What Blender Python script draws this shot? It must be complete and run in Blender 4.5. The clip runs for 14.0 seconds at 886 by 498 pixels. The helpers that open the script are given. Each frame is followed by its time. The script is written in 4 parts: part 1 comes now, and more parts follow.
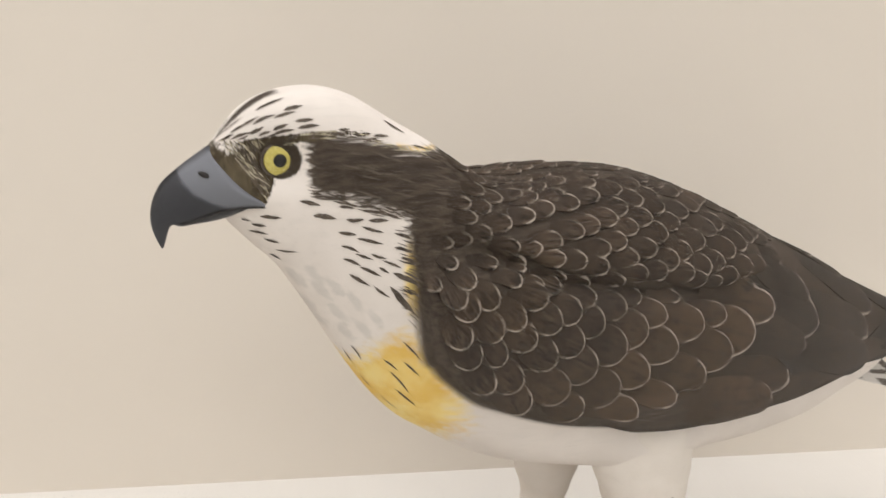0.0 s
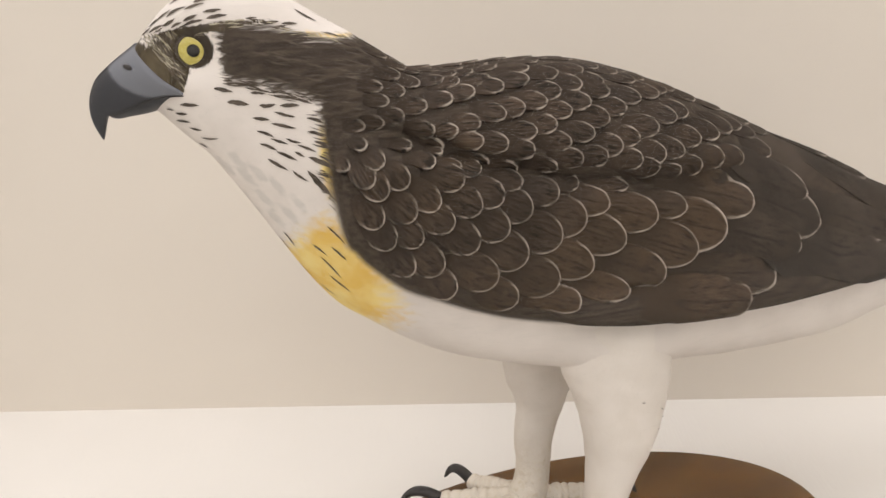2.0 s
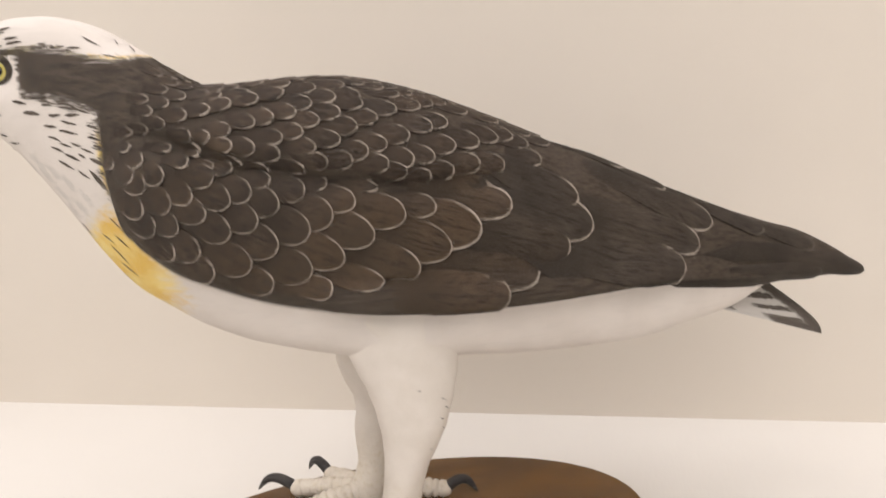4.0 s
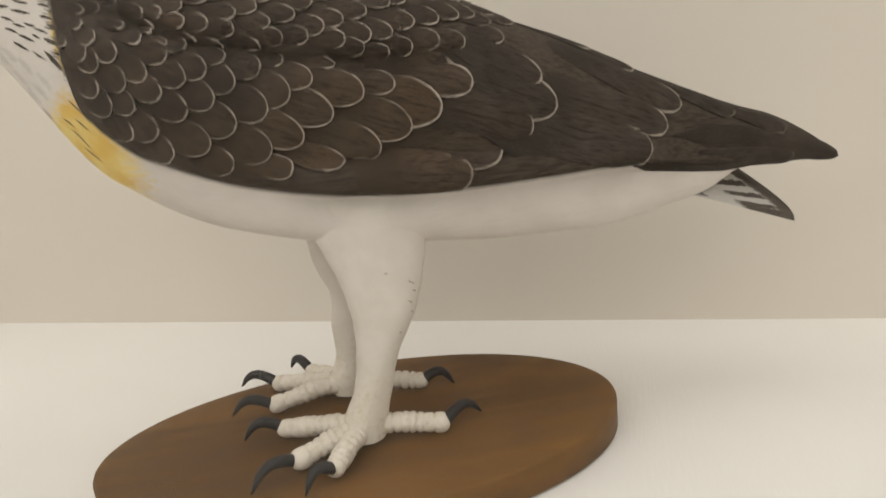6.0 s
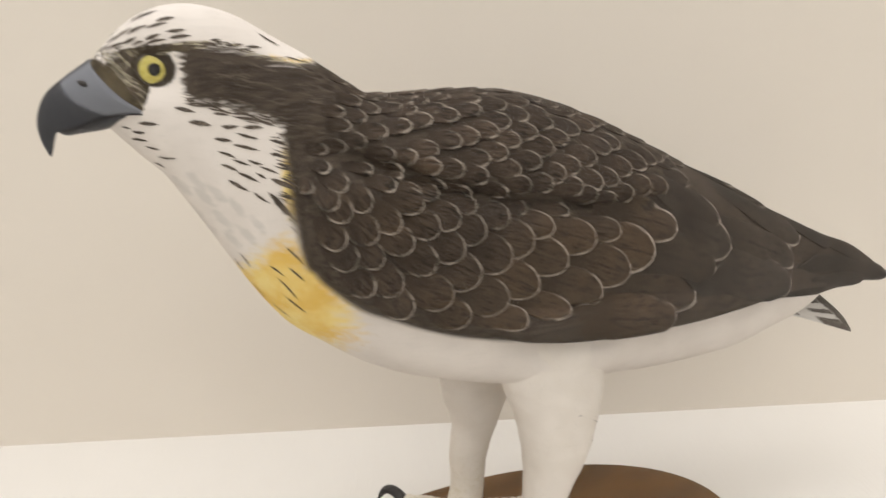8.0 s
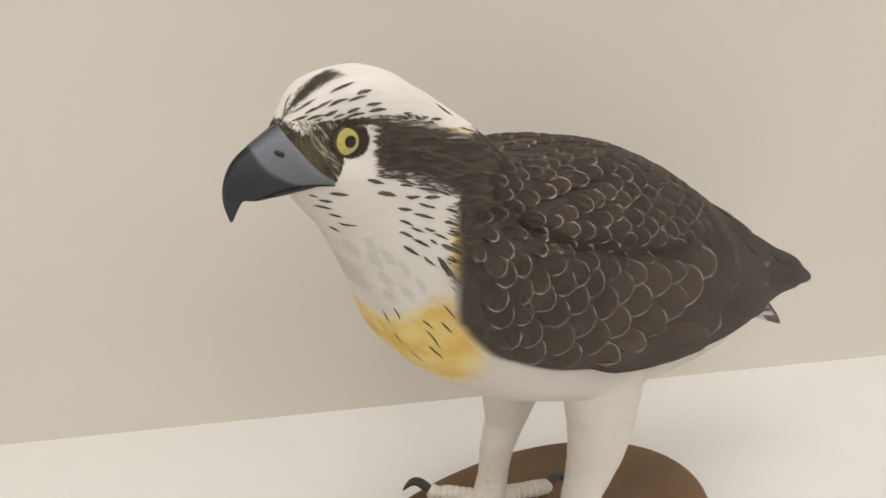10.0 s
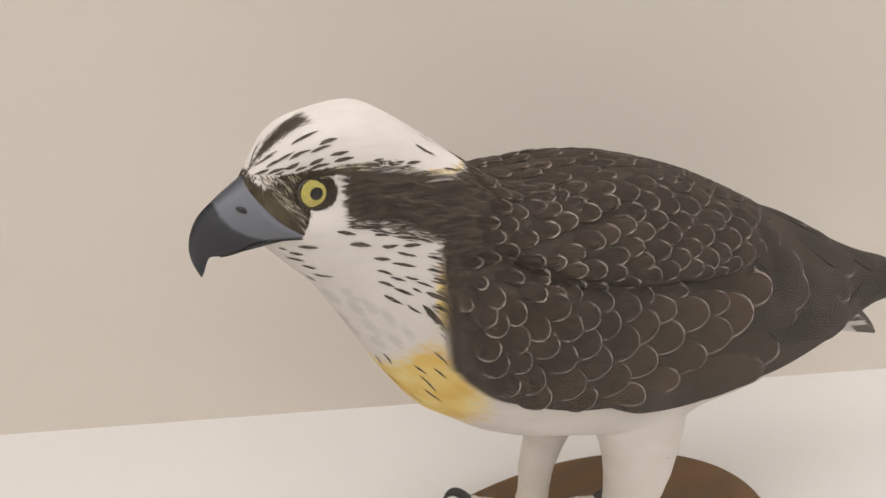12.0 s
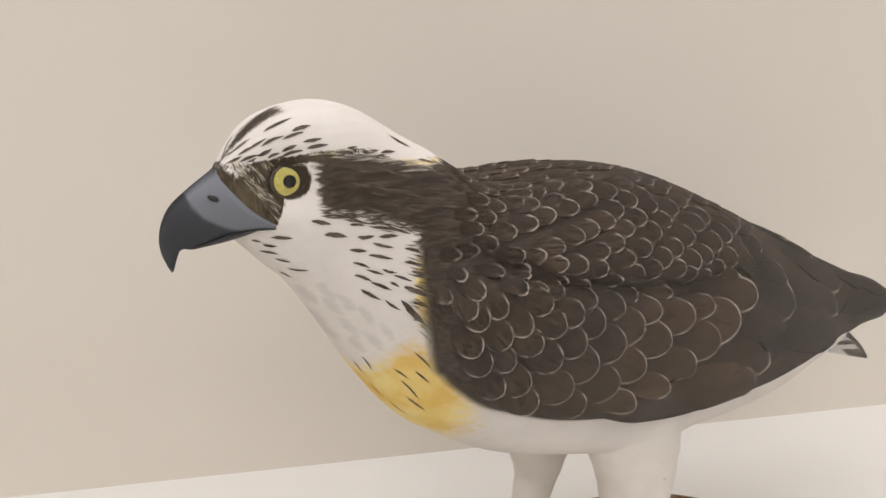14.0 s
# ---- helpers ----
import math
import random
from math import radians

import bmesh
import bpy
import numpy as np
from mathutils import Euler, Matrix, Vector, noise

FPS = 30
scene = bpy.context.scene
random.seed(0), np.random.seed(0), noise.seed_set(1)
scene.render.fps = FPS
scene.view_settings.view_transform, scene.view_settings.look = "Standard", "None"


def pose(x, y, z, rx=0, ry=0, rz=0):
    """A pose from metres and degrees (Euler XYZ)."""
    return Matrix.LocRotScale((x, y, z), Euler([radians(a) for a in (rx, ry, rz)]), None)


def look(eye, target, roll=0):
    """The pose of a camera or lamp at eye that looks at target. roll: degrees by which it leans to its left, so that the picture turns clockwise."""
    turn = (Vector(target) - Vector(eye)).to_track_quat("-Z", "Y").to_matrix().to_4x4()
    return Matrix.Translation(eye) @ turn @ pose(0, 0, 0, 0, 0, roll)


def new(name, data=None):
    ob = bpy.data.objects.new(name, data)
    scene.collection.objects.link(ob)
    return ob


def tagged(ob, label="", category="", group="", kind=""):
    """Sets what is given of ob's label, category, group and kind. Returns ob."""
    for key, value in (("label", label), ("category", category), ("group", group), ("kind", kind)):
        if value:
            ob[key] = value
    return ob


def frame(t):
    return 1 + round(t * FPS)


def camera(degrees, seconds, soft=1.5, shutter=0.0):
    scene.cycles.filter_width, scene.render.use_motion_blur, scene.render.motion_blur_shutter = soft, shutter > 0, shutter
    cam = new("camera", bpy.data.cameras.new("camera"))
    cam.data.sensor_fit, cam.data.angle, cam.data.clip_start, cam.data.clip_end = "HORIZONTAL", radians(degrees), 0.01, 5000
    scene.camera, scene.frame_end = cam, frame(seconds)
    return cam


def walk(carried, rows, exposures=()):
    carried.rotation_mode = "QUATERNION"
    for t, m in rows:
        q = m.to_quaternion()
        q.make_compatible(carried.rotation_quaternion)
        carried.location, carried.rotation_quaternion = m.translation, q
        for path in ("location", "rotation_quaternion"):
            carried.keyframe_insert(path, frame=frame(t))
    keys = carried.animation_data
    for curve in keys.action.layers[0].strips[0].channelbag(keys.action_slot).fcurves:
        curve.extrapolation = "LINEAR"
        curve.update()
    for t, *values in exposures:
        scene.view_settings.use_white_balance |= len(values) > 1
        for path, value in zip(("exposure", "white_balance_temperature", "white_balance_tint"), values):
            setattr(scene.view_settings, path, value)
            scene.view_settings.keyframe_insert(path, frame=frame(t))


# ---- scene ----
cam = camera(64.8, 14.0, 1.5, 0.5)
PATH = [
    (0, (0.072, 0.037, 0.365), (0.236, 1.96, -0.16), -0.2),
    (0.5, (0.093, 0.035, 0.355), (0.208, 1.956, -0.187), -0.1),
    (1, (0.12, 0.029, 0.343), (0.12, 1.953, -0.203), -1.7),
    (1.5, (0.144, 0.026, 0.34), (0.016, 1.934, -0.247), -2.7),
    (2, (0.163, 0.021, 0.324), (-0.062, 1.925, -0.245), -4.4),
    (2.5, (0.173, 0.019, 0.325), (-0.105, 1.915, -0.248), -4.5),
    (3, (0.186, 0.016, 0.328), (-0.033, 1.929, -0.212), -3.6),
    (3.5, (0.282, 0.008, 0.33), (-0.109, 1.906, -0.162), -3.7),
    (3.7, (0.312, 0.005, 0.319), (-0.123, 1.906, -0.12), -4.3),
    (5.8, (0.355, 0.0, 0.266), (-0.157, 1.846, -0.304), -6.4),
    (6, (0.351, -0.002, 0.262), (-0.138, 1.848, -0.32), -6.2),
    (6.5, (0.328, -0.009, 0.243), (-0.127, 1.833, -0.391), -6.2),
    (7, (0.282, -0.01, 0.275), (-0.124, 1.87, -0.276), -4.3),
    (7.5, (0.219, 0.0, 0.309), (0.019, 1.91, -0.248), -3.3),
    (8, (0.135, 0.009, 0.327), (0.217, 1.94, -0.189), -1.8),
    (8.5, (0.059, 0.015, 0.349), (0.347, 1.923, -0.176), -0.1),
    (9, (0.002, 0.02, 0.37), (0.59, 1.818, -0.278), 3.3),
    (9.2, (-0.018, 0.021, 0.374), (0.634, 1.794, -0.282), 4.7),
    (11.3, (0.027, 0.042, 0.42), (0.327, 1.861, -0.353), 1.4),
    (11.5, (0.037, 0.043, 0.423), (0.312, 1.868, -0.349), 0.9),
    (12, (0.048, 0.051, 0.422), (0.286, 1.848, -0.422), 0.4),
    (12.5, (0.046, 0.044, 0.399), (0.344, 1.902, -0.279), 0.6),
    (13, (0.049, 0.046, 0.385), (0.332, 1.921, -0.25), -0.3),
    (13.5, (0.05, 0.043, 0.387), (0.327, 1.924, -0.235), -0.6),
    (14, (0.051, 0.041, 0.385), (0.335, 1.92, -0.237), -1.0),
]
walk(cam, [(t, look(eye, target, roll)) for t, eye, target, roll in PATH],
     ((0, 0.05, 6350, 10), (1.5, 0.05, 6400, 9), (2.2, 0.05, 6450, 13), (3, 0.05, 6500, 14), (3.5, 0.16, 6450, 14), (5.8, -0.17, 6550, 8), (6.5, -0.36, 6550, 4), (7, -0.3, 6550, 3), (7.6, -0.02, 6500, 8),
      (8, 0.05, 6400, 9), (8.5, -0.02, 6300, 4), (9.2, -0.08, 6300, 5), (11.3, -0.22, 6350, 12), (12.4, -0.17, 6300, 12), (14, -0.1, 6250, 11)))

# ---- world and lights ----
world = bpy.data.worlds.new("room_air")
world.use_nodes = True
world.node_tree.nodes["Background"].inputs[0].default_value = (1.0, 0.93, 0.84, 1)
world.node_tree.nodes["Background"].inputs[1].default_value = 0.05
scene.world = world


def area_lamp(name, place, target, sx, sy, watts, colour, spread=180):
    data = bpy.data.lights.new(name, "AREA")
    data.shape, data.size, data.size_y = "RECTANGLE", sx, sy
    data.energy, data.color, data.spread = watts, colour, radians(spread)
    ob = new(name, data)
    ob.matrix_world = look(place, target)
    return ob


# the case's own lamp under its lid
area_lamp("case_lamp", (0.25, 0.36, 0.985), (0.25, 0.37, 0.0), 2.0, 0.42, 3.25, (1.0, 0.97, 0.965), 115)
# an unseen ceiling-wide fill, added in the room in front to soften shadows
area_lamp("room_fill", (0.2, -2.3, 2.36), (0.2, -2.3, 0.0), 5.4, 3.4, 93.0, (1.0, 0.97, 0.955))


# ---- materials ----
class Mat:
    """A small builder of node materials."""

    def __init__(self, name, rough=0.6, spec=0.4, metal=0.0):
        self.m = bpy.data.materials.new(name)
        self.m.use_nodes = True
        self.t = self.m.node_tree
        self.b = self.t.nodes["Principled BSDF"]
        self.b.inputs["Roughness"].default_value = rough
        self.b.inputs["Specular IOR Level"].default_value = spec
        self.b.inputs["Metallic"].default_value = metal

    def node(self, kind):
        return self.t.nodes.new(kind)

    def link(self, a, b):
        self.t.links.new(a, b)

    def put(self, socket, value):
        if isinstance(value, (int, float)):
            socket.default_value = value
        elif isinstance(value, tuple):
            socket.default_value = (*value, 1.0) if len(value) == 3 and socket.type == "RGBA" else value
        else:
            self.link(value, socket)

    def coords(self, scale=(1, 1, 1), turn=(0, 0, 0)):
        tc, mp = self.node("ShaderNodeTexCoord"), self.node("ShaderNodeMapping")
        mp.inputs["Scale"].default_value, mp.inputs["Rotation"].default_value = scale, turn
        self.link(tc.outputs["Object"], mp.inputs[0])
        return mp.outputs[0]

    def noise(self, vector, scale, detail=3.0, rough=0.55, distort=0.0):
        n = self.node("ShaderNodeTexNoise")
        self.link(vector, n.inputs["Vector"])
        n.inputs["Scale"].default_value, n.inputs["Detail"].default_value = scale, detail
        n.inputs["Roughness"].default_value, n.inputs["Distortion"].default_value = rough, distort
        return n.outputs[0]

    def attr(self, name):
        n = self.node("ShaderNodeAttribute")
        n.attribute_name = name
        return n.outputs["Fac"]

    def math(self, op, a, b=0.0, clamp=False):
        n = self.node("ShaderNodeMath")
        n.operation, n.use_clamp = op, clamp
        self.put(n.inputs[0], a), self.put(n.inputs[1], b)
        return n.outputs[0]

    def ramp(self, value, lo, hi, a=0.0, b=1.0):
        n = self.node("ShaderNodeMapRange")
        n.interpolation_type = "SMOOTHSTEP"
        self.put(n.inputs[0], value)
        for k, v in zip((1, 2, 3, 4), (lo, hi, a, b)):
            n.inputs[k].default_value = v
        return n.outputs[0]

    def mix(self, fac, a, b):
        n = self.node("ShaderNodeMix")
        n.data_type = "RGBA"
        self.put(n.inputs[0], fac), self.put(n.inputs[6], a), self.put(n.inputs[7], b)
        return n.outputs[2]

    def bump(self, height, strength, distance):
        n = self.node("ShaderNodeBump")
        self.put(n.inputs["Height"], height)
        n.inputs["Strength"].default_value, n.inputs["Distance"].default_value = strength, distance
        self.link(n.outputs[0], self.b.inputs["Normal"])

    def colour(self, c):
        self.put(self.b.inputs["Base Color"], c)
        return self

    def roughness(self, r):
        self.put(self.b.inputs["Roughness"], r)


def wall_material():
    m = Mat("linen_wall", 0.9, 0.15)
    v = m.coords()
    blot = m.noise(v, 3.0, 3)
    weave = m.noise(m.coords((60, 60, 900)), 1.0, 2)
    thread = m.noise(m.coords((900, 900, 40)), 1.0, 2)
    c = m.mix(m.ramp(blot, 0.3, 0.7), (0.70, 0.642, 0.562), (0.725, 0.668, 0.588))
    c = m.mix(m.math("MULTIPLY", m.ramp(weave, 0.35, 0.7), 0.15), c, (0.75, 0.695, 0.618))
    m.colour(c)
    m.bump(m.math("ADD", weave, thread), 0.12, 0.0006)
    return m.m


def cloth_material():
    m = Mat("white_cloth", 0.92, 0.15)
    v = m.coords()
    c = m.mix(m.ramp(m.noise(v, 5.0, 4), 0.3, 0.7), (0.76, 0.732, 0.685), (0.79, 0.762, 0.715))
    rib = m.noise(m.coords((420, 60, 60)), 1.0, 1)
    m.colour(m.mix(m.math("MULTIPLY", rib, 0.15), c, (0.71, 0.685, 0.635)))
    m.bump(rib, 0.2, 0.0008)
    return m.m


def plain_material(name, colour, rough=0.85):
    m = Mat(name, rough, 0.2)
    c2 = tuple(x * 0.86 for x in colour)
    m.colour(m.mix(m.ramp(m.noise(m.coords(), 4.0, 4), 0.3, 0.7), colour, c2))
    return m.m


def wood_material():
    m = Mat("walnut", 0.5, 0.16)
    v = m.coords((3.0, 26.0, 26.0))
    ring = m.noise(v, 1.6, 4, 0.6, 1.2)
    pore = m.noise(m.coords((40, 900, 900)), 1.0, 2)
    c = m.mix(m.ramp(ring, 0.3, 0.72), (0.092, 0.043, 0.008), (0.170, 0.082, 0.016))
    c = m.mix(m.math("MULTIPLY", m.ramp(pore, 0.55, 0.75), 0.5), c, (0.07, 0.032, 0.014))
    c = m.mix(m.math("MULTIPLY", m.ramp(m.noise(m.coords(), 9.0, 3), 0.5, 0.75), 0.35), c, (0.19, 0.098, 0.028))
    m.colour(c)
    m.roughness(m.ramp(pore, 0.3, 0.7, 0.42, 0.6))
    m.bump(m.math("ADD", m.math("MULTIPLY", pore, 0.6), ring), 0.12, 0.0006)
    return m.m


BROWN_A, BROWN_B = (0.039, 0.0257, 0.0165), (0.077, 0.0525, 0.0350)
WHITE_A, WHITE_B = (0.745, 0.69, 0.635), (0.685, 0.63, 0.575)


def plumage_material():
    m = Mat("painted_plumage", 0.8, 0.14)
    fine = m.noise(m.coords((26, 620, 620), (0, 0.12, 0)), 1.0, 3, 0.6)
    hair = m.noise(m.coords((1300, 800, 190), (0, 0.6, 0)), 1.0, 2)
    soft = m.noise(m.coords(), 40.0, 4)
    brush = m.noise(m.coords((60, 420, 420), (0, -0.5, 0)), 1.0, 3)
    base = m.mix(m.ramp(soft, 0.3, 0.7), WHITE_A, WHITE_B)
    base = m.mix(m.math("MULTIPLY", m.ramp(brush, 0.48, 0.72), 0.16), base, (0.55, 0.52, 0.475))
    base = m.mix(m.math("MULTIPLY", m.ramp(m.math("ADD", m.attr("breast"), m.math("MULTIPLY", m.math("SUBTRACT", brush, 0.5), 0.9)), 0.05, 0.6), 0.34), base, (0.43, 0.415, 0.385))
    gold = m.mix(m.ramp(m.noise(m.coords(), 55.0, 4), 0.38, 0.66), (0.80, 0.63, 0.24), (0.72, 0.47, 0.11))
    ymask = m.ramp(m.math("ADD", m.attr("yellow"), m.math("MULTIPLY", m.math("SUBTRACT", brush, 0.5), 0.6)), -0.05, 0.5)
    base = m.mix(ymask, base, gold)
    brown = m.mix(m.ramp(fine, 0.35, 0.68), (0.034, 0.025, 0.018), (0.072, 0.055, 0.040))
    brown = m.mix(m.math("MULTIPLY", m.ramp(soft, 0.45, 0.7), 0.45), brown, (0.080, 0.063, 0.050))
    bsd = m.math("ADD", m.attr("brown"), m.math("MULTIPLY", m.math("SUBTRACT", fine, 0.5), m.math("MULTIPLY", m.attr("fuzz"), 0.011)))
    base = m.mix(m.ramp(bsd, -0.0014, 0.0028), base, brown)
    lore = m.math("ADD", m.attr("lore"), m.math("MULTIPLY", m.math("SUBTRACT", hair, 0.5), 1.3))
    dark = m.mix(m.ramp(hair, 0.34, 0.56), (0.10, 0.078, 0.045), (0.042, 0.031, 0.018))
    dark = m.mix(m.math("MULTIPLY", m.ramp(soft, 0.45, 0.65), 0.4), dark, (0.17, 0.14, 0.085))
    base = m.mix(m.ramp(lore, -0.05, 0.4), base, dark)
    base = m.mix(m.ramp(m.math("ADD", m.attr("ring"), m.math("MULTIPLY", m.math("SUBTRACT", hair, 0.5), 0.0022)), -0.0005, 0.0004), base, (0.040, 0.030, 0.020))
    m.colour(base)
    h = m.math("ADD", m.math("MULTIPLY", fine, 0.4), m.math("ADD", m.math("MULTIPLY", soft, 0.6), m.math("MULTIPLY", brush, 0.5)))
    m.bump(h, 0.25, 0.0008)
    return m.m


def feather_material():
    m = Mat("painted_feather", 0.72, 0.14)
    u, v, edge = m.attr("fu"), m.attr("fv"), m.attr("edge")
    wob = m.noise(m.coords(), 800.0, 3, 0.7)
    patch = m.noise(m.coords(), 38.0, 3)
    barb = m.node("ShaderNodeCombineXYZ")
    m.link(m.math("DIVIDE", m.math("MULTIPLY", m.attr("across"), 820.0), m.math("ADD", m.math("MULTIPLY", v, 0.8), 0.3)), barb.inputs[0])
    m.link(m.math("MULTIPLY", m.attr("along"), 110.0), barb.inputs[1])
    m.link(m.attr("fid"), barb.inputs[2])
    barbs = m.noise(barb.outputs[0], 1.0, 3, 0.6)
    fan = m.node("ShaderNodeCombineXYZ")
    m.link(m.math("DIVIDE", m.math("MULTIPLY", m.attr("across"), 520.0), m.math("ADD", m.math("MULTIPLY", v, 0.9), 0.15)), fan.inputs[0])
    m.link(m.math("MULTIPLY", m.attr("along"), 90.0), fan.inputs[1])
    m.link(m.math("ADD", m.attr("fid"), 7.0), fan.inputs[2])
    lines = m.ramp(m.math("ABSOLUTE", m.math("SUBTRACT", m.noise(fan.outputs[0], 1.0, 1, 0.5), 0.5)), 0.060, 0.015)
    lines = m.math("MULTIPLY", lines, m.ramp(v, 0.4, 0.7))
    c = m.mix(m.ramp(patch, 0.32, 0.7), BROWN_A, BROWN_B)
    shade = m.noise(m.coords(), 16.0, 2)
    warm = m.ramp(m.math("ADD", shade, m.math("MULTIPLY", m.attr("warm"), 0.22)), 0.48, 0.72)
    c = m.mix(m.math("MULTIPLY", warm, 0.75), c, (0.078, 0.050, 0.028))
    c = m.mix(m.math("MULTIPLY", m.ramp(shade, 0.42, 0.3), 0.6), c, (0.046, 0.038, 0.032))
    c = m.mix(m.math("MULTIPLY", m.attr("slate"), 0.7), c, m.mix(m.ramp(patch, 0.3, 0.7), (0.033, 0.0270, 0.0215), (0.050, 0.0420, 0.0340)))
    own = m.node("ShaderNodeTexWhiteNoise")
    own.noise_dimensions = "1D"
    m.link(m.attr("fid"), own.inputs["W"])
    c = m.mix(m.math("MULTIPLY", own.outputs["Value"], 0.3), c, (0.026, 0.021, 0.017))
    # bases darken under the overlap: depth shading put into the colour
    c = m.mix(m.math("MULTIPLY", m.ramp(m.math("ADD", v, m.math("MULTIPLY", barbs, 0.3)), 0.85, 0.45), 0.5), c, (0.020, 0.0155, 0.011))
    c = m.mix(m.math("MULTIPLY", m.math("MULTIPLY", m.ramp(barbs, 0.5, 0.68), m.ramp(v, 0.3, 0.7)), m.ramp(m.attr("quill"), 0.2, 0.9, 0.35, 0.22)), c, (0.11, 0.09, 0.072))
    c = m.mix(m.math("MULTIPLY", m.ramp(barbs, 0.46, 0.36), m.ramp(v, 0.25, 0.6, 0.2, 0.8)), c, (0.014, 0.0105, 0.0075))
    shaft = m.math("MULTIPLY", m.math("MULTIPLY", m.ramp(m.math("ABSOLUTE", u), 0.05, 0.015), m.ramp(v, 0.2, 0.5)), m.attr("quill"))
    c = m.mix(m.math("MULTIPLY", shaft, 0.55), c, (0.012, 0.009, 0.007))
    rim = m.ramp(m.math("ADD", edge, m.math("MULTIPLY", m.math("SUBTRACT", wob, 0.5), 0.0008)), 0.00125, 0.00035)
    rim = m.math("MULTIPLY", m.math("MULTIPLY", rim, m.attr("pale")), m.ramp(barbs, 0.33, 0.50, 0.25, 1.0))
    c = m.mix(rim, c, (0.43, 0.375, 0.315))
    c = m.mix(m.math("MULTIPLY", lines, m.ramp(m.attr("quill"), 0.2, 0.9, 0.9, 0.2)), c, (0.012, 0.009, 0.0065))
    m.colour(c)
    m.bump(m.math("ADD", m.math("MULTIPLY", barbs, 0.8), m.math("MULTIPLY", shaft, -0.5)), 0.12, 0.0006)
    return m.m


def beak_material():
    m = Mat("painted_beak", 0.5, 0.22)
    soft = m.noise(m.coords(), 120.0, 3)
    d = m.math("ADD", m.attr("cere"), m.math("MULTIPLY", m.math("SUBTRACT", soft, 0.5), 0.25))
    c = m.mix(m.ramp(d, -0.35, 0.22), (0.036, 0.037, 0.042), (0.165, 0.172, 0.192))
    m.colour(c)
    m.bump(soft, 0.08, 0.0008)
    return m.m


def eye_material():
    m = Mat("glass_eye", 0.08, 0.5)
    r = m.attr("iris")
    wob = m.noise(m.coords(), 900.0, 2)
    gold = m.mix(m.ramp(wob, 0.3, 0.7), (0.56, 0.49, 0.13), (0.46, 0.39, 0.09))
    c = m.mix(m.ramp(r, 0.0024, 0.0028), (0.006, 0.005, 0.004), gold)
    c = m.mix(m.ramp(r, 0.0057, 0.0061), c, (0.02, 0.015, 0.01))
    m.colour(c)
    return m.m


def leg_material():
    m = Mat("painted_leg", 0.7, 0.25)
    soft = m.noise(m.coords(), 60.0, 4)
    grit = m.noise(m.coords(), 300.0, 3)
    c = m.mix(m.ramp(soft, 0.3, 0.7), (0.755, 0.70, 0.635), (0.70, 0.645, 0.575))
    c = m.mix(m.math("MULTIPLY", m.math("MULTIPLY", m.ramp(grit, 0.5, 0.72), m.attr("scaly")), 0.6), c, (0.52, 0.43, 0.27))
    c = m.mix(m.math("MULTIPLY", m.attr("scaly"), 0.35), c, (0.72, 0.645, 0.50))
    m.colour(c)
    h = m.math("ADD", soft, m.math("MULTIPLY", grit, m.math("ADD", m.math("MULTIPLY", m.attr("scaly"), 1.2), 0.15)))
    m.bump(h, 0.55, 0.0018)
    return m.m


def paint_material(name, a, b, rough):
    m = Mat(name, rough, 0.3)
    n = m.noise(m.coords(), 260.0, 3)
    m.colour(m.mix(m.ramp(n, 0.3, 0.7), a, b))
    m.bump(n, 0.15, 0.0005)
    return m.m


def tail_material():
    m = Mat("barred_tail", 0.7, 0.2)
    fine = m.noise(m.coords((300, 900, 300)), 1.0, 2)
    t, k = m.attr("fv"), m.attr("fu")
    edge = m.math("ADD", t, m.math("MULTIPLY", m.math("SUBTRACT", fine, 0.5), 0.12))
    bar = m.math("SINE", m.math("ADD", m.math("ADD", m.math("MULTIPLY", k, 27.0), m.math("MULTIPLY", t, 3.0)), m.math("MULTIPLY", fine, 2.4)))
    bar = m.math("MULTIPLY", m.ramp(bar, 0.1, -0.3), m.math("MULTIPLY", m.ramp(edge, 0.52, 0.60), m.ramp(edge, 0.94, 0.88)))
    rim = m.math("MAXIMUM", m.ramp(edge, 0.89, 0.93), m.math("MULTIPLY", m.ramp(k, 0.76, 0.80), m.ramp(edge, 0.50, 0.60)))
    dark = m.math("MAXIMUM", m.math("MAXIMUM", bar, rim), m.math("SUBTRACT", 1.0, m.attr("pale")))
    m.colour(m.mix(dark, (0.54, 0.51, 0.47), m.mix(fine, (0.055, 0.045, 0.036), (0.13, 0.108, 0.088))))
    m.bump(fine, 0.2, 0.0006)
    return m.m


def glass_material():
    m = bpy.data.materials.new("pane_glass")
    m.use_nodes = True
    t = m.node_tree
    t.nodes.remove(t.nodes["Principled BSDF"])
    clear, gloss = t.nodes.new("ShaderNodeBsdfTransparent"), t.nodes.new("ShaderNodeBsdfGlossy")
    mixed, facing = t.nodes.new("ShaderNodeMixShader"), t.nodes.new("ShaderNodeLayerWeight")
    share = t.nodes.new("ShaderNodeMapRange")
    gloss.inputs["Roughness"].default_value = 0.02
    facing.inputs["Blend"].default_value = 0.25
    share.inputs["To Min"].default_value, share.inputs["To Max"].default_value = 0.004, 0.12
    t.links.new(facing.outputs["Facing"], share.inputs[0])
    t.links.new(share.outputs[0], mixed.inputs[0])
    t.links.new(clear.outputs[0], mixed.inputs[1])
    t.links.new(gloss.outputs[0], mixed.inputs[2])
    t.links.new(mixed.outputs[0], t.nodes["Material Output"].inputs[0])
    return m


